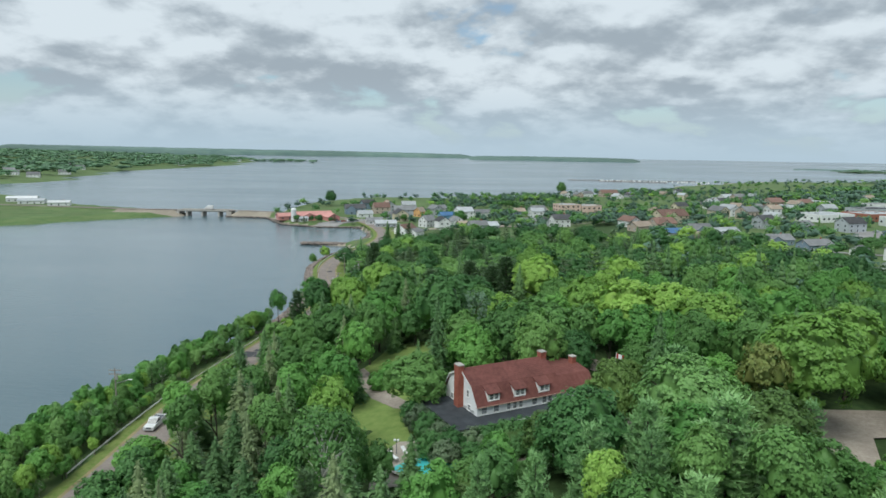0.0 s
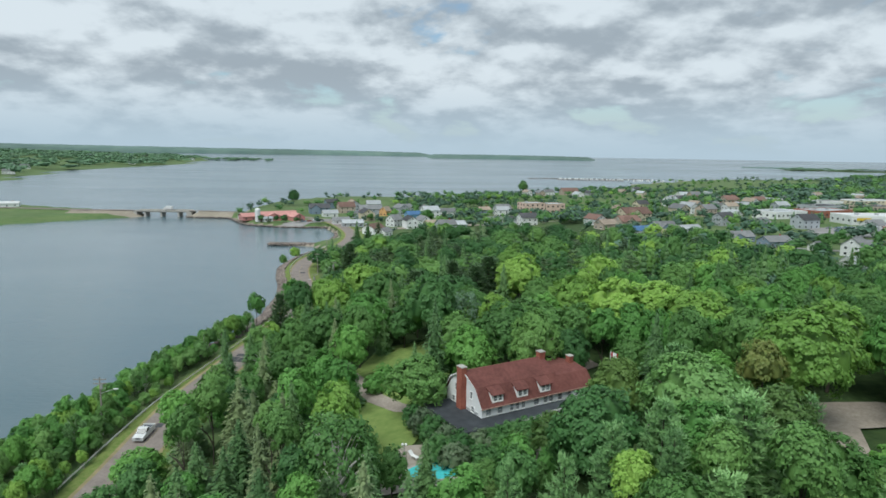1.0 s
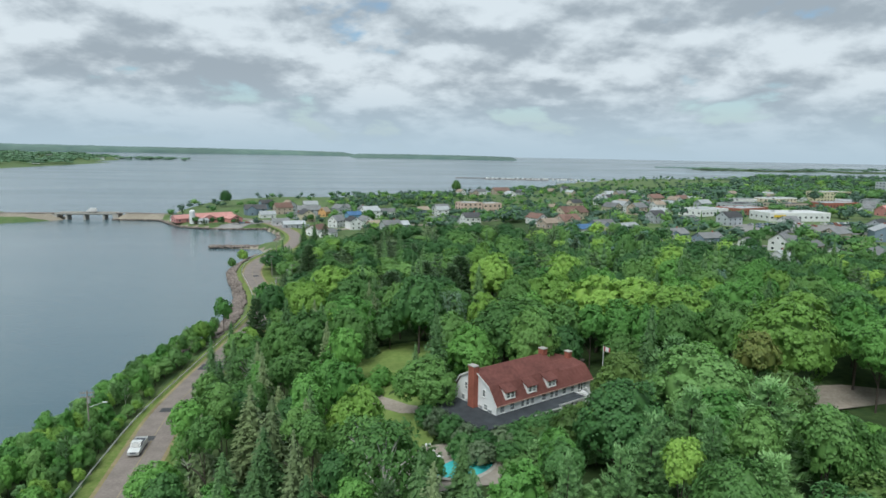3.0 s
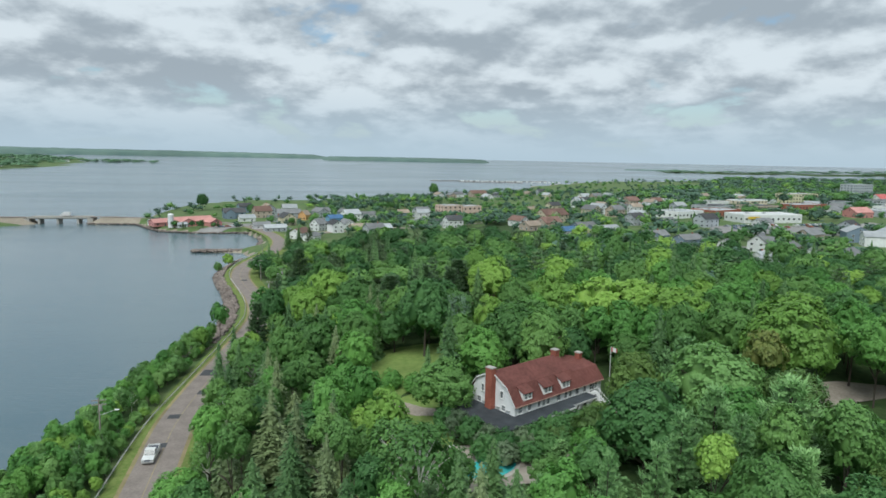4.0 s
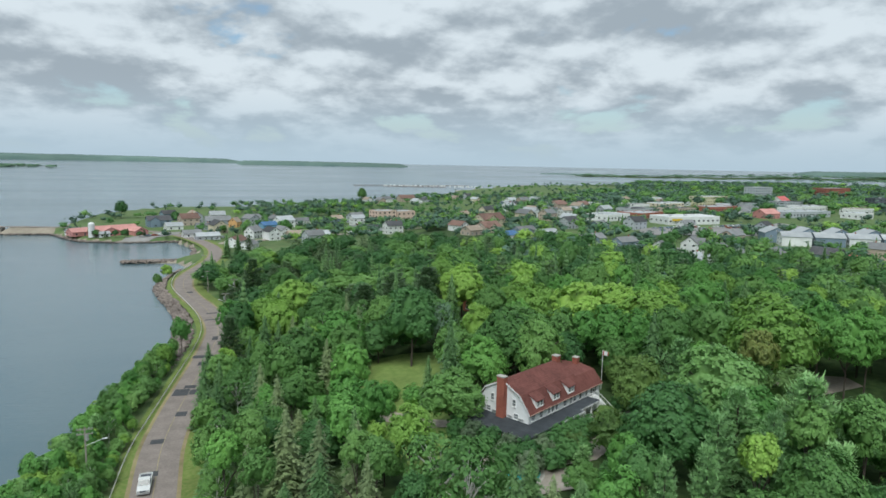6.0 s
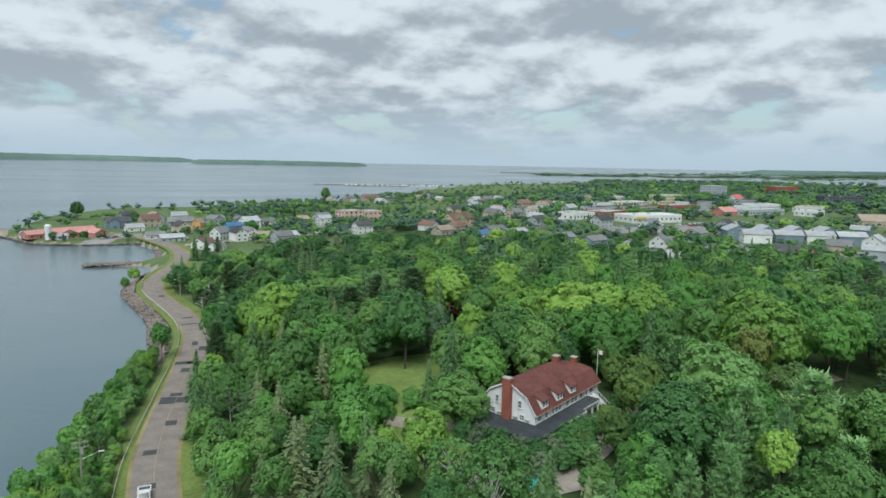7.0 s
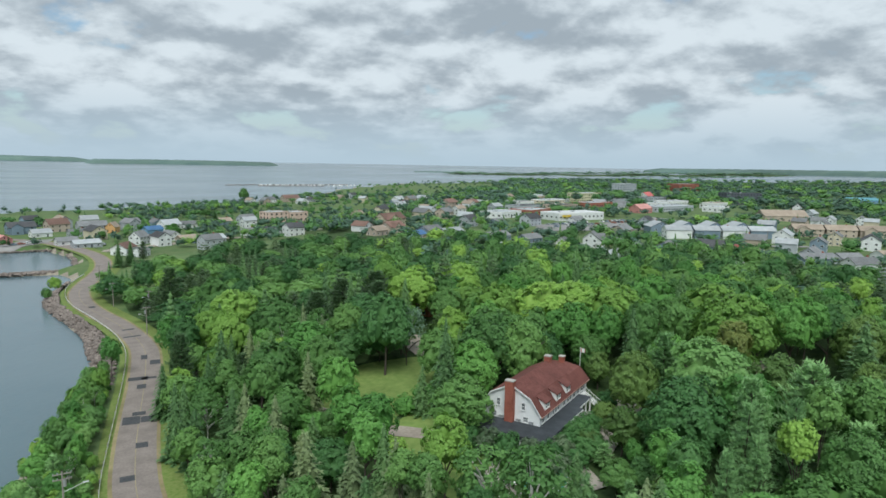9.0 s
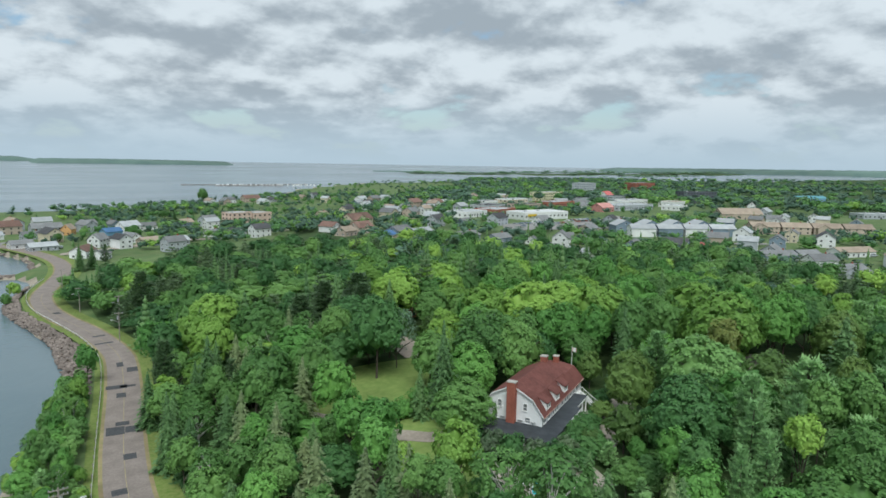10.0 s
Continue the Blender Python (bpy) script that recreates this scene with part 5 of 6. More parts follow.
# shops and larger buildings
block(282, 492, 22, 34, 22, 5.5, "white", "silver")
block(326, 506, 22, 38, 24, 5.5, "rust", "silver")
block(330, 452, 0, 52, 24, 6.5, "white", "white", 1, "long white flat-roofed store with pale roof")
part_sign = thing("shop_sign", pose(312, 438.8, gz(312, 439) + 4.2), "plain yellow shop sign board on the white store", "sign")
part("board", bx(-5, 5, -0.2, 0.2, -0.9, 0.9, 0.05), paint("sign_yellow", (0.62, 0.45, 0.05)), part_sign)
block(544, 664, 10, 46, 20, 11, "yellow", "silver", 3, "pale yellow three-storey office building")
block(766, 804, 10, 42, 20, 22, "grey", "silver", 6, "tall grey hotel block on the far side of town")
block(1120, 968, 0, 66, 30, 15, "rust", "silver", 4, "large red-brick institutional building")
block(704, 546, -18, 52, 18, 15, "dark", "dark", 4, "dark modern four-storey apartment block")
home(456, 488, 5, 20, 14, 5.0, 4.0, "coral", "coral", 1, words="hall with bright coral red roof")
home(666, 668, 20, 24, 14, 6.0, 5.0, "white", "red", 2, words="white hall with red roof")
home(880, 486, -20, 48, 20, 7.0, 3.2, "blue", "teal", 1, words="long teal metal-clad hall")
block(508, 500, 5, 64, 26, 5.5, "grey", "silver")
block(470, 572, 12, 46, 24, 5.5, "rust", "silver")
block(398, 545, 15, 36, 20, 6, "tan", "dark", 2)
block(436, 610, 12, 40, 18, 7, "cream", "silver", 2)
block(360, 560, 18, 34, 22, 5, "grey", "dark")
block(590, 560, 8, 40, 22, 6, "white", "silver")
block(620, 620, 8, 44, 20, 7, "grey", "dark", 2)
block(650, 310, -25, 40, 18, 5, "grey", "silver")
home(303, 615, 20, 16, 12, 6, 3.5, "tan", "brown", 2)
home(331, 614, 20, 14, 11, 5.5, 3.2, "tan", "brown", 2)
rng = np.random.default_rng(5)
WALLS, ROOFS = ["white", "white", "grey", "cream", "white", "slate", "tan", "grey"], ["grey", "grey", "dark", "silver", "silver", "tan"]


def scatter(n, xr, yr, big=False):
    for _ in range(n * 6):
        if n <= 0:
            return
        x, y = rng.uniform(*xr), rng.uniform(*yr)
        if gz(x, y) < 2 or any((x - a) ** 2 + (y - b) ** 2 < (r + (16 if big else 9)) ** 2 for a, b, r in TAKEN):
            continue
        w, c, k = WALLS[rng.integers(8)], ROOFS[rng.integers(6)], rng.uniform(0.85, 1.25)
        if big:
            block(x, y, 15 + rng.normal(0, 4), 26 * k, 17 * k, 5.5 * k, w, c)
        else:
            st = int(rng.integers(1, 3))
            home(x, y, 20 + 90 * rng.integers(2) + rng.normal(0, 6), 12 * k, 8.5 * k, 2.9 * st + 0.4, 2.8 * k, w, c, st)
        n -= 1


scatter(8, (340, 640), (470, 640), True)
scatter(34, (250, 700), (520, 800))
scatter(18, (150, 320), (400, 620))
scatter(10, (240, 330), (120, 260))
scatter(16, (330, 560), (180, 420))
scatter(8, (140, 330), (620, 900))
scatter(16, (-90, 90), (430, 620))

# the land across the narrows
home(-372, 520, 30, 14, 9, 3.6, 2.4, "blue", "blue", 1, words="blue waterside hall with blue roof")
home(-420, 640, 20, 26, 12, 3.6, 1.8, "white", "white", 1, words="long white waterfront shed")
home(-395, 615, 20, 22, 10, 3.4, 1.8, "white", "silver", 1, words="long white waterfront shed")
home(-360, 600, 20, 18, 8, 3.2, 1.6, "white", "white", 1, words="small white waterfront storage shed")
home(-430, 600, 20, 16, 10, 4, 2.0, "grey", "silver", 1)
for x_, y_ in ((-720, 1130), (-790, 1180), (-850, 1260), (-760, 1290), (-900, 1400), (-980, 1330), (-880, 1560), (-960, 1640), (-880, 2150), (-930, 2900), (-1050, 1200), (-870, 1100)):
    home(x_, y_, 20, 20, 12, 6, 4, "white", "grey", 2)

# open ground of the town
patch_ground("car_park", [(232, 380), (262, 420), (372, 412), (420, 440), (405, 380), (330, 352)], mat("town_asphalt", (0.24, 0.235, 0.23), (0.31, 0.30, 0.29), 0.3, 0.9), "wide grey asphalt car park before the shops", "car park", 0.35)
patch_ground("street", [(296, 520), (306, 514), (660, 590), (656, 600)], MATS["town_asphalt"], "grey asphalt town street", "street", 0.35)
patch_ground("street", [(150, 342), (156, 336), (250, 290), (330, 240), (334, 245), (252, 297)], MATS["town_asphalt"], "grey asphalt side street", "street", 0.35)
patch_ground("street", [(-40, 440), (-38, 450), (40, 490), (120, 470), (118, 464), (42, 480), (-30, 444)], GRAVEL, "pale side street on the point", "street", 0.3)
patch_ground("yard", [(-112, 474), (-84, 482), (-66, 500), (-62, 520), (-80, 515), (-100, 484)], MATS["town_asphalt"], "paved restaurant yard by the shore road", "yard", 0.25)

# trees of the town and of the far land, joined by kind
STAND = {}


def town_tree(x, y, z, d, rng):
    for a, b, r in TAKEN:
        if (x - a) ** 2 + (y - b) ** 2 < (r + 3) ** 2 or ((x - a * 0.985) ** 2 + (y - b * 0.978) ** 2 < (r + 1) ** 2):
            return
    if x < -20 and y > 520 and rng.random() < 0.8:
        return
    q = y - 1.1 * x
    if 225 < x < 430 and 375 < y < 445:
        return
    point = q > 350
    if point and (noise.noise(Vector((x * 0.02, y * 0.02, 0))) < -0.22 or rng.random() < 0.1):
        return
    far = math.hypot(x, y)
    r, h = rng.uniform(2.8, 5.6), rng.uniform(5, 9.5)
    if far > 750:
        r, h = rng.uniform(6, 10), rng.uniform(9, 14)
    if point:
        r, h = rng.uniform(2.0, 4.6), rng.uniform(3.5, 8.5)
    u = rng.random()
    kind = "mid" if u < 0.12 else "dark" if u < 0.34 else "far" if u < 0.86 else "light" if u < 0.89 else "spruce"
    if kind == "spruce":
        r, h = r * 0.55, h * 1.15
    stand(kind, x, y, z, h, r, rng)


fill(950, (90, 420), (140, 640), town_tree, np.random.default_rng(31))
fill(1100, (260, 800), (300, 1000), town_tree, np.random.default_rng(32))
fill(1700, (-150, 150), (420, 860), town_tree, np.random.default_rng(33))
fill(550, (100, 420), (560, 980), town_tree, np.random.default_rng(36))
fill(1300, (200, 1700), (650, 1700), town_tree, np.random.default_rng(34))
fill(1200, (500, 2600), (-300, 1650), town_tree, np.random.default_rng(35))
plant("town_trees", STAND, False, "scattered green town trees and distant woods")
STAND = {}


def far_tree(x, y, z, d, rng):
    if seg_dist(np.array([x]), np.array([y]), FARWEST)[0] < 40 and rng.random() < 0.6:
        return
    r = rng.uniform(14, 26)
    stand("distant", x, y, z, rng.uniform(5, 8) if x > 0 else rng.uniform(10, 17), r, rng)


fill(1700, (-2600, -640), (980, 3300), far_tree, np.random.default_rng(41))
fill(420, (1450, 3400), (2000, 2800), far_tree, np.random.default_rng(42))
plant("distant_woods", STAND, False, "dark distant woods along the far shores")
for kind, x, y, top, r in (("dark", -117, 645, 18, 5.5), ("dark", -72, 614, 11, 3.6), ("mid", 143, 838, 22, 6.0), ("mid", 60, 652, 11, 5), ("spruce", -36, 379, 17, 3.2), ("spruce", -30, 384, 16, 3.4), ("darkpine", -24, 386, 15, 3.6),
                           ("bright", 8, 500, 13, 5.5), ("mid", -35, 505, 9, 3), ("dark", 205, 318, 19, 5.5), ("dark", 188, 296, 17, 4.5), ("spruce", 66, 640, 14, 3), ("light", -64, 334, 7.5, 2.6), ("mid", -67, 318, 6, 1.8)):
    tree(kind, x, y, top, r)
for i, (x, y) in enumerate([(-108, 492), (-104, 490), (-100, 488), (-95, 487), (-90, 488), (-114, 495), (-86, 489), (-122, 500)]):
    tree("dark" if i % 3 else "darkpine", x + (i * 37 % 5) - 2, y + (i * 17 % 3), 7.2 + (i * 13 % 4) * 0.8, 1.7 + (i % 3) * 0.5)
for i in range(9):
    tree("spruce", 150 + 9.5 * i + (i % 3) * 2, 236 - 3.2 * i + (i % 2) * 5, 22 + (i % 4) * 1.4, 3.0)


# ---- far shores ----
def far_ridge(name, a0, a1, dist, tops, depth, label):
    """A long low wooded rise along the horizon, between two bearings (degrees right of ahead)."""
    n = 120
    rng_ = np.random.default_rng(int(dist))
    b = np.radians(np.linspace(a0, a1, n))
    t = np.interp(np.linspace(0, 1, n), np.linspace(0, 1, len(tops)), tops) + rng_.normal(0, 0.7, n)
    ends = smooth(np.minimum(np.arange(n), np.arange(n)[::-1]) / 7)
    v = []
    for r, k in ((dist, 0.0), (dist + 8, 0.55), (dist + depth * 0.4, 0.85), (dist + depth, 1.0), (dist + depth + 60, 0.3)):
        base = float(bowl(r, 0)) - 2
        for i in range(n):
            v.append((r * math.sin(b[i]), r * math.cos(b[i]), base + max(t[i] - base, 4) * k * ends[i]))
    f = [(n * j + i, n * j + i + 1, n * (j + 1) + i + 1, n * (j + 1) + i) for j in range(4) for i in range(n - 1)]
    return tagged(new(name, mesh_from(name, v, f, FARWOOD, True)), label, "backdrop", kind="structure")


# blue-grey base colour of the horizon ridges: aerial haze painted in
FARWOOD = mat("far_wood_haze", (0.105, 0.165, 0.150), (0.150, 0.215, 0.185), 0.012, 0.95, stain=0.25)
far_ridge("far_shore", -36, 3, 4250, [72, 70, 67, 64, 62, 58, 50], 420, "long low wooded far shore")
far_ridge("far_island", 1.5, 16.3, 3950, [44, 46, 47, 46, 44, 41], 200, "low wooded island on the horizon")
far_ridge("far_coast", 47, 80, 4000, [44, 50, 54, 56], 400, "low wooded coast beyond the town")
far_ridge("far_breakwater", 27.3, 33.2, 3330, [11, 12.5, 12, 11], 40, "thin rocky breakwater on the bay")

# ---- along the shore road ----
GUARD = spline([(-61.5, 100), (-61.0, 118), (-60.0, 135.3), (-57.8, 150.7), (-54.0, 174.8), (-50.5, 197.6), (-48.3, 217.0), (-48.4, 231.5), (-50.0, 246.1), (-54.2, 268.0), (-59.2, 291.4), (-60.7, 310.1), (-59.7, 329.8), (-56.2, 346.2), (-51.9, 361.5)], 1.9)
rail = thing("guardrail", Matrix(), "galvanised steel guardrail on short posts beside the road", "guardrail")


def strip3d(line, z0, z1, off):
    d = np.gradient(line, axis=0)
    d /= np.linalg.norm(d, axis=1)[:, None]
    nrm = np.stack([d[:, 1], -d[:, 0]], 1)
    zs = np.linspace(z0, z1, 5)
    wob = np.array([0, 0.045, 0.0, 0.045, 0.0]) + off
    v = np.vstack([np.column_stack([line + nrm * o, np.full(len(line), 3.15 + z)]) for z, o in zip(zs, wob)])
    n = len(line)
    f = [(n * j + i, n * j + i + 1, n * (j + 1) + i + 1, n * (j + 1) + i) for j in range(4) for i in range(n - 1)]
    return v, f


RAILMAT = mat("rail_steel", (0.76, 0.77, 0.77), (0.66, 0.66, 0.65), 0.8, 0.5, metal=0.1)
beam = part("beam", mesh_from("beam", *strip3d(GUARD, 0.45, 0.80, 0.0), RAILMAT), None, rail)
so = beam.modifiers.new("thick", "SOLIDIFY")
so.thickness = 0.03
pm = bx(-0.08, 0.08, -0.08, 0.08, -0.5, 0.82)
post_me = bpy.data.meshes.new("post")
pm.to_mesh(post_me)
pm.free()
post_me.materials.append(WOODPOLE)
for p in GUARD[::2]:
    o = part("post", post_me, None, rail)
    o.location = (p[0] - 0.16, p[1], 3.1)


def utility_pole(x, y, height, arms, lamp=0.0, tilt=0.0, turn=0.0):
    z = gz(x, y) - 0.3
    t = thing("utility_pole", pose(x, y, z, tilt, 0, turn), "weathered wooden utility pole with crossarm beside the road", "utility pole", "poles along the road")
    v, f = tube((0, 0, 0), (0, 0, height), 0.17, 0.11, 10)
    part("pole", quads_mesh("pole", v, f, WOODPOLE), None, t)
    for k in range(arms):
        a = part("crossarm", bx(-1.2, 1.2, -0.06, 0.06, height - 0.5 - 0.8 * k, height - 0.36 - 0.8 * k), WOODPOLE, t)
        for xx in (-1.1, -0.6, 0.6, 1.1):
            rod((xx, 0, height - 0.36 - 0.8 * k), (xx, 0, height - 0.14 - 0.8 * k), 0.05, COL["grey"], "insulator", a)
    if lamp:
        ar = part("lamp_arm", quads_mesh("lamp_arm", *tube((0, 0, height - 3.2), (lamp, 0, height - 2.3), 0.05, 0.04, 6), METAL), None, t)
        part("lamp_head", bx(lamp - 0.1, lamp + 0.7, -0.16, 0.16, height - 2.38, height - 2.2, 0.04), METAL, ar)
        tr = rod((0.3, 0, height - 2.3), (0.3, 0, height - 1.2), 0.24, METAL, "transformer", t, "grey transformer can")
    return t


utility_pole(-65.0, 123, 11.0, 2, 2.6)
for x, y in ((-40.5, 236), (-46.0, 284), (-36.5, 262), (-47.5, 330)):
    utility_pole(x, y, 9.5, 1, 1.6 if y < 300 else 0, turn=175)
for x, y in ((300, 250), (345, 236), (262, 345), (320, 300)):
    utility_pole(x, y, 11, 1)


def vehicle(x, y, z, turn, body, kind="car", label="", group=""):
    """A parked or standing vehicle, its nose along +x."""
    t = thing("pickup_truck" if kind == "truck" else "car" if kind == "car" else "box_truck", pose(x, y, z, 0, 0, turn), label, "truck" if kind != "car" else "car", group)
    L, W = (5.6, 1.95) if kind == "truck" else (4.5, 1.8) if kind == "car" else (7.5, 2.4)
    m = COL[body]
    if kind == "box":
        part("cargo_box", bx(-L / 2, L * 0.18, -W / 2, W / 2, 0.9, 3.6, 0.05), m, t)
        part("cab", prism(bmesh.new(), [(L * 0.2, 0.5), (L * 0.2, 2.5), (L * 0.36, 2.4), (L * 0.44, 1.5), (L * 0.5, 1.3), (L * 0.5, 0.5)], -W / 2, W / 2), m, t)
    else:
        zc = 0.95 if kind == "car" else 1.1
        out = [(-L / 2, 0.35), (-L / 2, zc), (-L * 0.42, zc + 0.02), (L * 0.28, zc), (L * 0.47, zc - 0.12), (L / 2, zc - 0.35), (L / 2, 0.35)]
        part("body", prism(bmesh.new(), out, -W / 2, W / 2), m, t)
        c0, c1, c2, c3, top = (-L * 0.08, -L * 0.05, L * 0.12, L * 0.24, 1.85) if kind == "truck" else (-L * 0.42, -L * 0.28, L * 0.06, L * 0.24, 1.45)
        part("cabin", prism(bmesh.new(), [(c0, zc), (c1, top), (c2, top), (c3, zc)], -W * 0.44, W * 0.44), m, t)
        part("windscreen", prism(bmesh.new(), [(c3 - 0.06, zc + 0.06), (c2 + 0.04, top - 0.08), (c2 + 0.10, top - 0.08), (c3 + 0.02, zc + 0.06)], -W * 0.40, W * 0.40), GLASS, t)
        part("rear_window", prism(bmesh.new(), [(c0 - 0.03, zc + 0.08), (c1 - 0.03, top - 0.1), (c1 + 0.05, top - 0.1), (c0 + 0.05, zc + 0.08)], -W * 0.38, W * 0.38), GLASS, t)
        for s in (-1, 1):
            part("side_window", prism(bmesh.new(), [(c0 + 0.16, zc + 0.06), (c1 + 0.12, top - 0.1), (c2 - 0.05, top - 0.1), (c3 - 0.2, zc + 0.06)], s * W * 0.43 - 0.025, s * W * 0.43 + 0.04 * s), GLASS, t)
            part("headlight", bx(L / 2 - 0.05, L / 2 + 0.02, s * W * 0.36 - 0.2, s * W * 0.36 + 0.2, zc - 0.42, zc - 0.22), METAL, t)
        if kind == "truck":
            part("cargo_bed", bx(-L * 0.48, -L * 0.1, -W * 0.42, W * 0.42, zc - 0.1, zc + 0.03), COL["dark"], t, "dark open load bed")
            for s in (-1, 1):
                part("bed_side", bx(-L / 2, -L * 0.09, s * W / 2 - 0.05, s * W / 2 + 0.02, zc - 0.2, zc + 0.26), m, t)
            part("tailgate", bx(-L / 2 - 0.02, -L / 2 + 0.06, -W * 0.45, W * 0.45, zc - 0.2, zc + 0.24), m, t)
        part("bumper", bx(L / 2 - 0.02, L / 2 + 0.12, -W * 0.48, W * 0.48, 0.35, 0.6), METAL, t)
        part("grille", bx(L / 2 - 0.04, L / 2 + 0.03, -W * 0.24, W * 0.24, zc - 0.45, zc - 0.2), COL["dark"], t)
    for sx in (-0.31, 0.32):
        for s in (-1, 1):
            v, f = tube((sx * L, s * (W / 2 - 0.2), 0.34), (sx * L, s * (W / 2 + 0.02), 0.34), 0.34, 0.34, 12)
            wh = part("wheel", quads_mesh("tyre", v, f, TYRE), None, t)
            v, f = tube((sx * L, s * (W / 2 - 0.05), 0.34), (sx * L, s * (W / 2 + 0.03), 0.34), 0.2, 0.02, 10)
            part("rim", quads_mesh("rim", v, f, METAL), None, wh)
    return t


vehicle(-56.2, 120.0, 3.21, -91, "white", "truck", "white pickup truck on the asphalt shore road")
vehicle(-206, 557.5, 5.05, 178, "white", "box", "white box truck crossing the low bridge")
CARS = ["white", "grey", "dark", "rust", "slate", "white", "grey"]
rng = np.random.default_rng(9)
first = {}


def parked(x, y, turn):
    c = CARS[int(rng.integers(7))]
    z = gz(x, y) + 0.36
    if c in first:
        copy_thing(first[c], pose(x, y, z, 0, 0, turn))
    else:
        first[c] = vehicle(x, y, z, turn, c, "car", f"small {c} car parked on asphalt", "parked cars")


for row, (x0, y0, dx, dy, n) in enumerate(((262, 398, 3.1, 0.3, 17), (266, 412, 3.1, 0.3, 16), (330, 405, 3.2, 0.5, 12), (330, 416, 3.2, 0.5, 10), (300, 376, 3.2, -1.0, 9))):
    for i in range(n):
        if rng.random() < 0.72:
            parked(x0 + dx * i, y0 + dy * i + rng.normal(0, 0.3), 95 + rng.normal(0, 3))
for x, y, a in ((-72, 500, 30), (-76, 497, 30), (-80, 494, 32), (-84, 492, 30), (-50, 478, 80), (-40, 462, 15), (-36, 474, 80), (14, 460, 20), (196, 306, 40), (204, 290, 30), (228, 254, 20), (186, 338, 15), (270, 195, -20), (256, 170, -20), (330, 182, -20)):
    parked(x, y, a)

# rip-rap along the bend: stones heaped on the bank
iv, if_ = ico()
bits = []
rng = np.random.default_rng(17)
shore_line = spline([(-64, 186), (-57.5, 208), (-56.4, 230), (-57, 252), (-60, 272), (-65, 295), (-67.6, 313), (-66, 330), (-60, 348)], 0.5)
guard_x = lambda y: np.interp(y, GUARD[:, 1], GUARD[:, 0])
for p in shore_line:
    for _ in range(5):
        s = rng.random()
        edge = guard_x(p[1]) - 1.9
        x, y = p[0] - 0.6 + (edge - p[0]) * s, p[1] + rng.normal(0, 0.4)
        r = rng.uniform(0.35, 0.85)
        z = 0.1 + (3.0 - 0.1) * s ** 0.8 + rng.normal(0, 0.1)
        v = iv * rng.uniform(0.7, 1.25, (len(iv), 1)) * (r * rng.uniform(0.8, 1.3), r * rng.uniform(0.8, 1.3), r * 0.75)
        a = rng.uniform(0, 6.28)
        v = np.column_stack([x + v[:, 0] * math.cos(a) - v[:, 1] * math.sin(a), y + v[:, 0] * math.sin(a) + v[:, 1] * math.cos(a), z + v[:, 2]])
        bits.append((v, if_))
v, f = join(bits)
STONES = mat("riprap_stone", (0.150, 0.122, 0.108), (0.270, 0.230, 0.205), 0.9, 0.9, 0.03, 6, stain=0.3)
tagged(new("riprap", quads_mesh("riprap", v, f, STONES)), "reddish-grey heaped shore stones along the water", "rocks", kind="stuff")
bits = []
for k in range(420):
    s = rng.random()
    x, y = -62 - 28 * s, 392 + rng.normal(0, 1.5)
    r = rng.uniform(0.4, 1.0)
    v = iv * rng.uniform(0.7, 1.2, (len(iv), 1)) * r * (1.1, 1.1, 0.7) + (x, y, 1.0 + rng.normal(0, 0.15))
    bits.append((v, if_))
for k in range(900):
    pts = [(-54, 413), (-53, 435), (-57, 462), (-65, 481), (-98, 481), (-127, 495), (-152, 542), (-188, 547)]
    j = int(rng.integers(0, 7))
    s = rng.random()
    x, y = pts[j][0] + (pts[j + 1][0] - pts[j][0]) * s, pts[j][1] + (pts[j + 1][1] - pts[j][1]) * s
    r = rng.uniform(0.4, 0.9)
    bits.append((iv * rng.uniform(0.7, 1.2, (len(iv), 1)) * r * (1.2, 1.2, 0.7) + (x + rng.normal(0, 0.7), y + rng.normal(0, 0.7), 0.4 + rng.uniform(0, 0.6)), if_))
v, f = join(bits)
tagged(new("groyne_stones", quads_mesh("groyne_stones", v, f, STONES)), "dark stones of the groyne and cove bank", "rocks", kind="stuff")

# ---- bridge over the narrows ----
br = thing("bridge", pose(-208.5, 555.5, 0), "low concrete road bridge on three piers", "bridge")
part("deck", bx(-22, 22, -5.2, 5.2, 4.45, 4.98), CONCRETE, br)
for s in (-1, 1):
    part("parapet", bx(-22, 22, s * 5.1 - 0.12, s * 5.1 + 0.12, 5.0, 5.55), CONCRETE, br)
    part("girder", bx(-22, 22, s * 3.4 - 0.4, s * 3.4 + 0.4, 3.75, 4.45), CONCRETE, br)
for x in (-14, -1, 13):
    part("pier", bx(x - 0.8, x + 0.8, -4.6, 4.6, -2.5, 4.45, 0.2), CONCRETE, br)
for s in (-1, 1):
    part("abutment", bx(min(s * 20, s * 24), max(s * 20, s * 24), -6, 6, -2.5, 4.19), CONCRETE, br)

# ---- silo, flagpole, pool and garden ----
si = thing("silo", pose(-119, 498, gz(-119, 498) - 0.2), "white round tower with domed cap by the restaurant", "silo")
v, f = tube((0, 0, 0), (0, 0, 9), 2.0, 2.0, 20)
part("drum", quads_mesh("drum", v, f, COL["white"]), None, si)
bm = bmesh.new()
bmesh.ops.create_uvsphere(bm, u_segments=20, v_segments=10, radius=2.05)
bmesh.ops.transform(bm, matrix=Matrix.Translation((0, 0, 9)) @ Matrix.Diagonal((1, 1, 0.6, 1)), verts=bm.verts)
part("cap", bm, COL["white"], si)

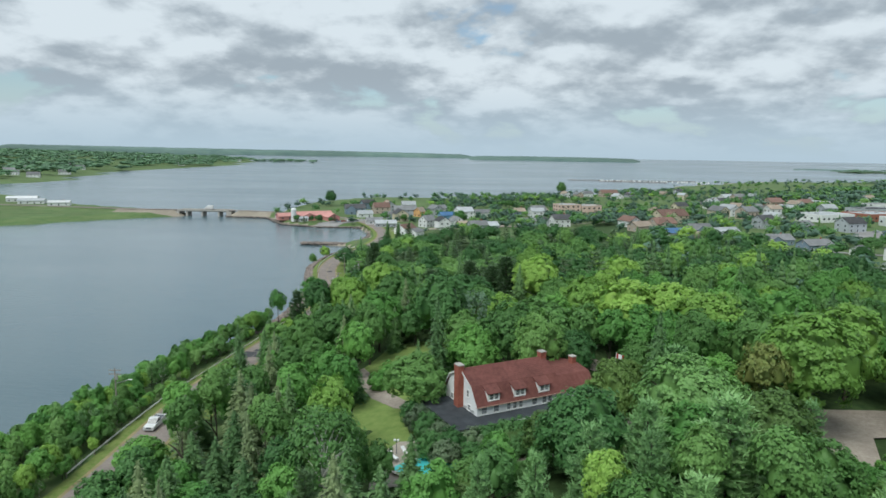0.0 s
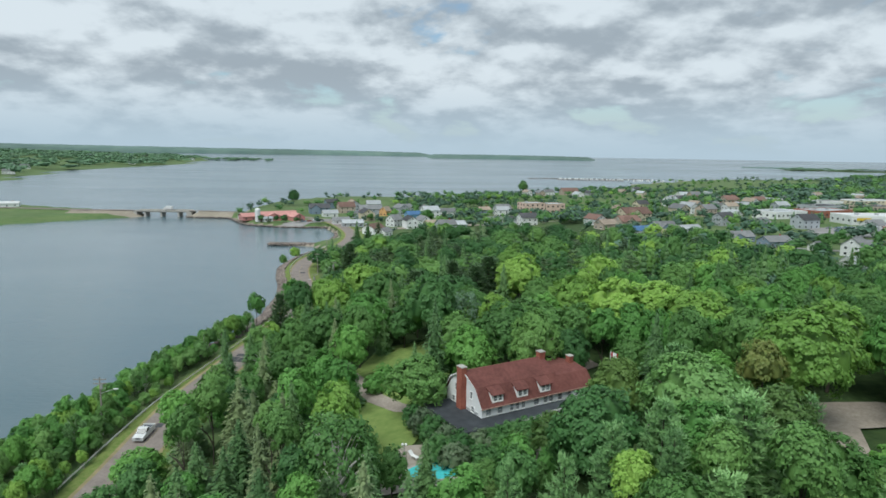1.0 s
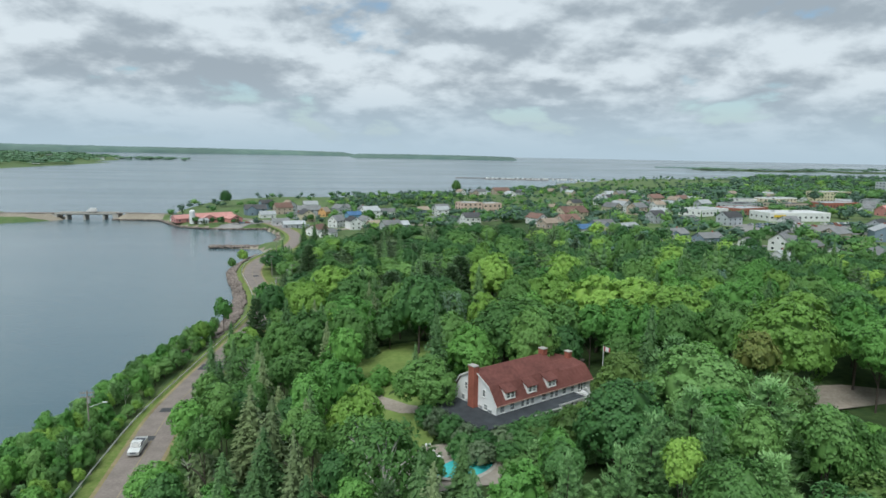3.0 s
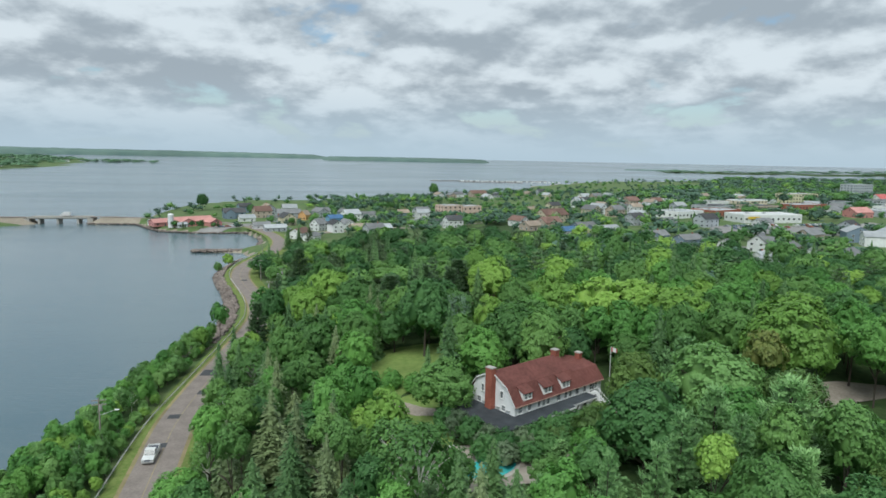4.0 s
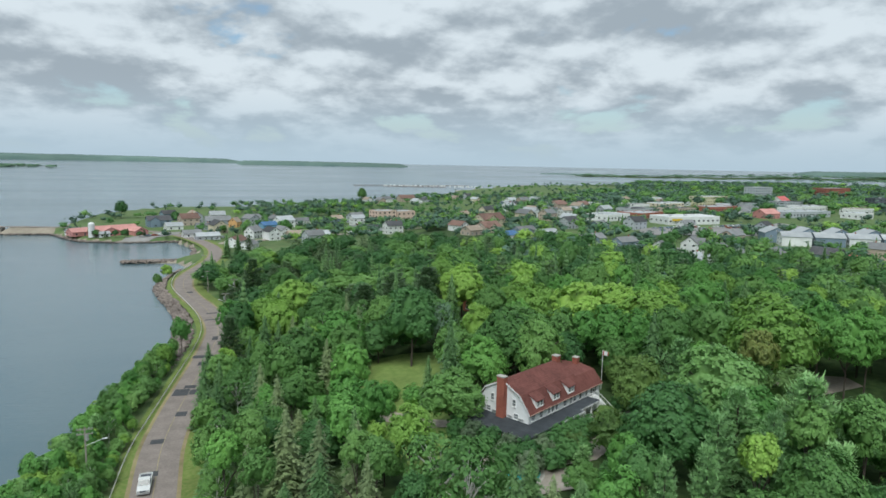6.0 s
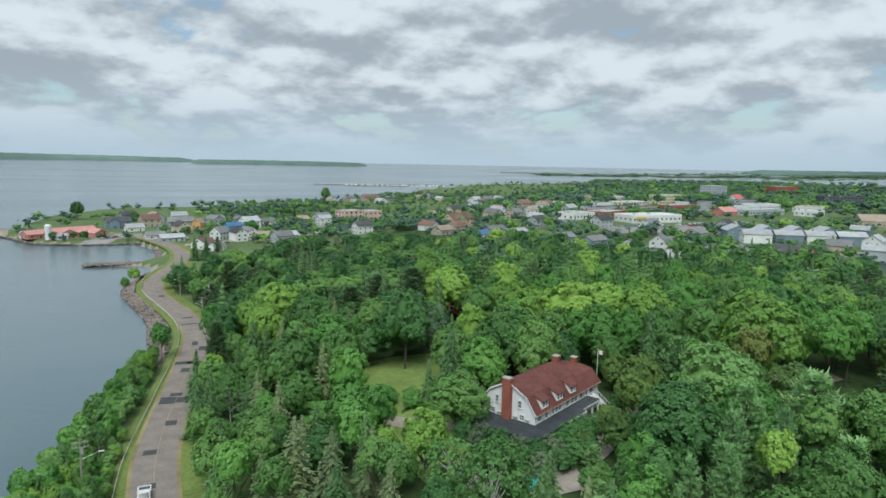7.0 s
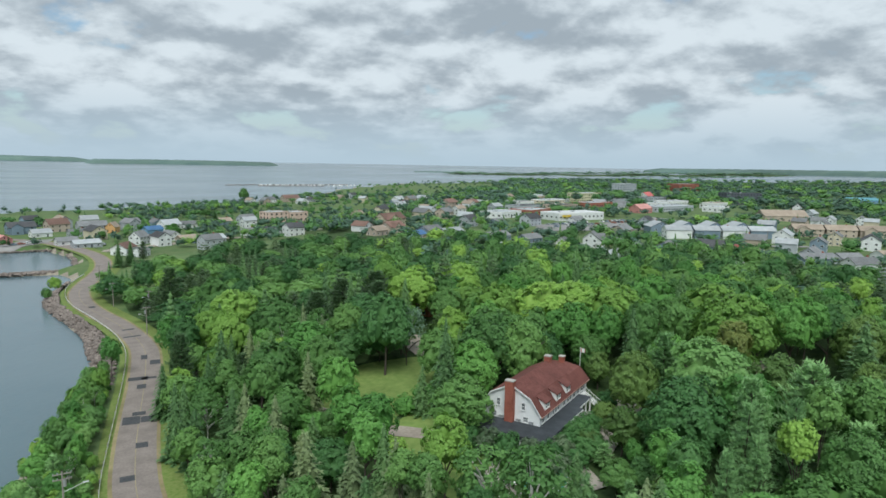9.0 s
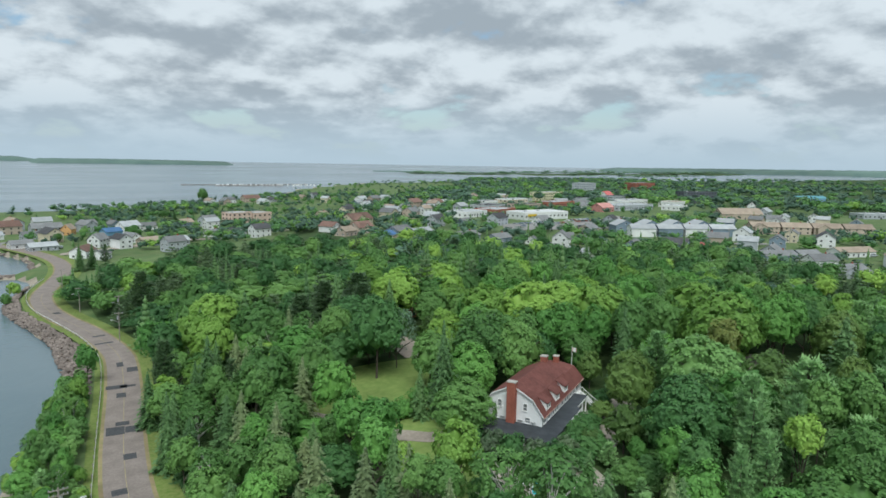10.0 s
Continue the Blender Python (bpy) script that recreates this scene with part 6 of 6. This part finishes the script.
fp = thing("flagpole", pose(31.8, 121.8, gz(31.8, 121.8)), "tall white flagpole with a red and white flag", "flagpole")
rod((0, 0, 0), (0, 0, 8.6), 0.07, TRIM, "pole", fp)
bm = bmesh.new()
vs = [[bm.verts.new((0.07 + 1.4 * i / 8, 0.10 * math.sin(i * 0.9), 8.4 - 0.9 * j - 0.05 * i)) for j in (0, 1)] for i in range(9)]
for i in range(8):
    bm.faces.new((vs[i][0], vs[i][1], vs[i + 1][1], vs[i + 1][0]))
fl = part("flag", bm, paint("flag_red", (0.55, 0.05, 0.05)), fp, "red flag with white middle")
fl.data.materials.append(TRIM)
for i, pl in enumerate(fl.data.polygons):
    pl.material_index = 1 if 2 <= i <= 5 else 0
fl.modifiers.new("thick", "SOLIDIFY").thickness = 0.01

PZ = gz(-3, 93) + 0.3
pz = thing("swimming_pool", pose(-3.6, 91.6, PZ, 0, 0, 22), "kidney-shaped turquoise swimming pool with pale paved deck", "pool")
bm = bmesh.new()
ring = [(5.2 * math.cos(a) + 0.6 * math.cos(2 * a), 2.6 * math.sin(a) + 0.7 * math.sin(2 * a + 0.6)) for a in np.linspace(0, 2 * math.pi, 40, endpoint=False)]
bm.faces.new([bm.verts.new((x, y, 0.05)) for x, y in ring])
part("pool_water", bm, POOLWATER, pz, "clear turquoise water")
bm = bmesh.new()
a_ = [bm.verts.new((x, y, 0.04)) for x, y in ring]
b_ = [bm.verts.new((x * 1.07, y * 1.12, 0.12)) for x, y in ring]
c_ = [bm.verts.new((x * 1.15, y * 1.25, 0.0)) for x, y in ring]
for i in range(40):
    j = (i + 1) % 40
    bm.faces.new((a_[i], a_[j], b_[j], b_[i]))
    bm.faces.new((b_[i], b_[j], c_[j], c_[i]))
part("coping", bm, CONCRETE, pz, "pale stone rim")
patch_ground("pool_deck", [(-11, 86), (4, 86), (7, 95), (1, 99.5), (-8, 100.5), (-11.5, 95)], DECK, "pale paved deck round the pool", "deck", 0.26)
for k, (x, y) in enumerate(((-8.2, 93.6), (-6.4, 95.2))):
    t = thing("sun_lounger", pose(x, y, PZ + 0.02, 0, 0, 130), "white reclining sun lounger on the pool deck", "lounger", "loungers by the pool")
    part("seat", bx(-0.9, 0.5, -0.33, 0.33, 0.30, 0.38, 0.02), TRIM, t)
    o = part("backrest", bx(0, 0.8, -0.33, 0.33, 0, 0.07, 0.02), TRIM, t)
    o.matrix_local = pose(0.5, 0, 0.32, 0, -40, 0)
    for sx in (-0.8, 0.4):
        for sy in (-0.28, 0.28):
            part("leg", bx(sx - 0.03, sx + 0.03, sy - 0.03, sy + 0.03, -0.02, 0.31), TRIM, t)
t = thing("garden_lamp", pose(-7.9, 95.2, PZ), "garden lamp post with two white globes", "lamp")
rod((0, 0, 0), (0, 0, 2.1), 0.05, COL["dark"], "post", t)
for s in (-1, 1):
    bm = bmesh.new()
    bmesh.ops.create_uvsphere(bm, u_segments=12, v_segments=8, radius=0.2)
    bmesh.ops.transform(bm, matrix=Matrix.Translation((0.25 * s, 0, 2.2)), verts=bm.verts)
    part("globe", bm, TRIM, t)
    rod((0, 0, 2.0), (0.25 * s, 0, 2.05), 0.03, COL["dark"], "arm", t)


def bush(x, y, top, r, kind="dark"):
    rng_ = np.random.default_rng(int(abs(x * 13 + y * 7)))
    key = ("bush", kind)
    if key not in SHAPES:
        v, f, _ = leafy(np.random.default_rng(77), 10, 110, 20, 0.06, -0.8)
        v[:, 2] = (v[:, 2] - 0.16) / 0.84
        SHAPES[key] = quads_mesh("foliage", v, f, LEAF[kind])
    z = gz(x, y) - 0.2
    t = thing("bush", Matrix.LocRotScale((x, y, z), Euler((0, 0, rng_.uniform(0, 6))), (r, r, top - z)), "flowering lilac bush beside the porch" if kind == "bloom" else "dense dark green garden bush", "bush", "bushes round the porch")
    part("foliage", SHAPES[key], None, t)
    v, f = tube((0, 0, 0), (0.02, 0, 0.5), 0.06, 0.03)
    part("stem", quads_mesh("stem", v, f, BARK), None, t)


def at_house(u, v):
    p = HOUSE @ Vector((u, v, 0))
    return p.x, p.y


for u, v, top, r, k in ((-7.2, -5.0, 14.2, 2.5, "dark"), (-7.6, -1.5, 14.0, 2.4, "bloom"), (-8.0, 2.0, 14.3, 2.5, "dark"), (-7.8, 5.6, 14.2, 2.6, "bloom"), (-7.2, 9.4, 13.8, 2.4, "dark"), (-4.2, -5.6, 13.9, 2.4, "bloom"),
                        (-1.2, -5.6, 14.0, 2.4, "dark"), (1.8, -5.4, 14.1, 2.4, "dark"), (4.8, -5.4, 13.9, 2.4, "dark"), (7.6, -5.3, 14.2, 2.5, "dark"), (10.4, -5.4, 13.7, 2.4, "dark"), (-10.2, -3.6, 13.8, 2.5, "dark"),
                        (-9.4, -7.0, 13.6, 2.5, "bloom"), (-5.6, -8.4, 13.1, 2.4, "dark"), (-1.6, -8.4, 13.5, 2.5, "dark"), (2.0, -8.6, 13.7, 2.5, "dark"), (17.8, -5.0, 13.1, 1.8, "dark"), (24.8, -4.0, 13.3, 2.1, "dark")):
    bush(*at_house(u, v), top + (0.9 if u < 6 else 0.2), r, k)
for x, y, top, r in ((-8, 127, 13.6, 2.6), (-2, 130, 13.8, 2.8), (-12, 131, 13.4, 2.4), (4, 131, 14.2, 2.8), (-14, 126, 13.0, 2.2)):
    bush(x, y, top, r, "bright")
home(37, 197, 25, 10, 8, 3.2, 3.0, "rust", "coral", 1, words="small cottage with orange-red roof in the wood")

# ---- marina on the bay ----
mz = thing("marina_pier", pose(0, 0, 0), "long dark timber pier of the marina", "pier")
for x0, y0, x1, y1 in ((272, 1500, 560, 1500), (330, 1452, 470, 1418)):
    ln = math.hypot(x1 - x0, y1 - y0)
    o = part("walkway", bx(0, ln, -2, 2, 0.4, 1.6), STONE, mz)
    o.matrix_local = pose(x0, y0, 0, 0, 0, math.degrees(math.atan2(y1 - y0, x1 - x0)))
boat0 = None
rng = np.random.default_rng(23)
for i in range(34):
    x = 340 + 6.6 * i + rng.normal(0, 1)
    m = pose(x, 1474 - 0.24 * (x - 340) + rng.normal(0, 7), 0, 0, 0, 80 + rng.normal(0, 15))
    if boat0 is None:
        boat0 = thing("boat", m, "white moored motor boat in the marina", "boat", "boats in the marina")
        part("hull", prism(bmesh.new(), [(-5, -0.3), (-5, 1.6), (5.5, 2.2), (4.2, -0.3)], -1.6, 1.6), COL["white"], boat0)
        part("cabin", prism(bmesh.new(), [(-2.5, 1.7), (-2.2, 3.4), (1.0, 3.4), (2.0, 1.9)], -1.2, 1.2), COL["white"], boat0)
        part("cabin_window", prism(bmesh.new(), [(-1.8, 2.3), (-1.7, 3.0), (0.8, 3.0), (1.2, 2.3)], -1.24, 1.24), GLASS, boat0)
    else:
        copy_thing(boat0, m)
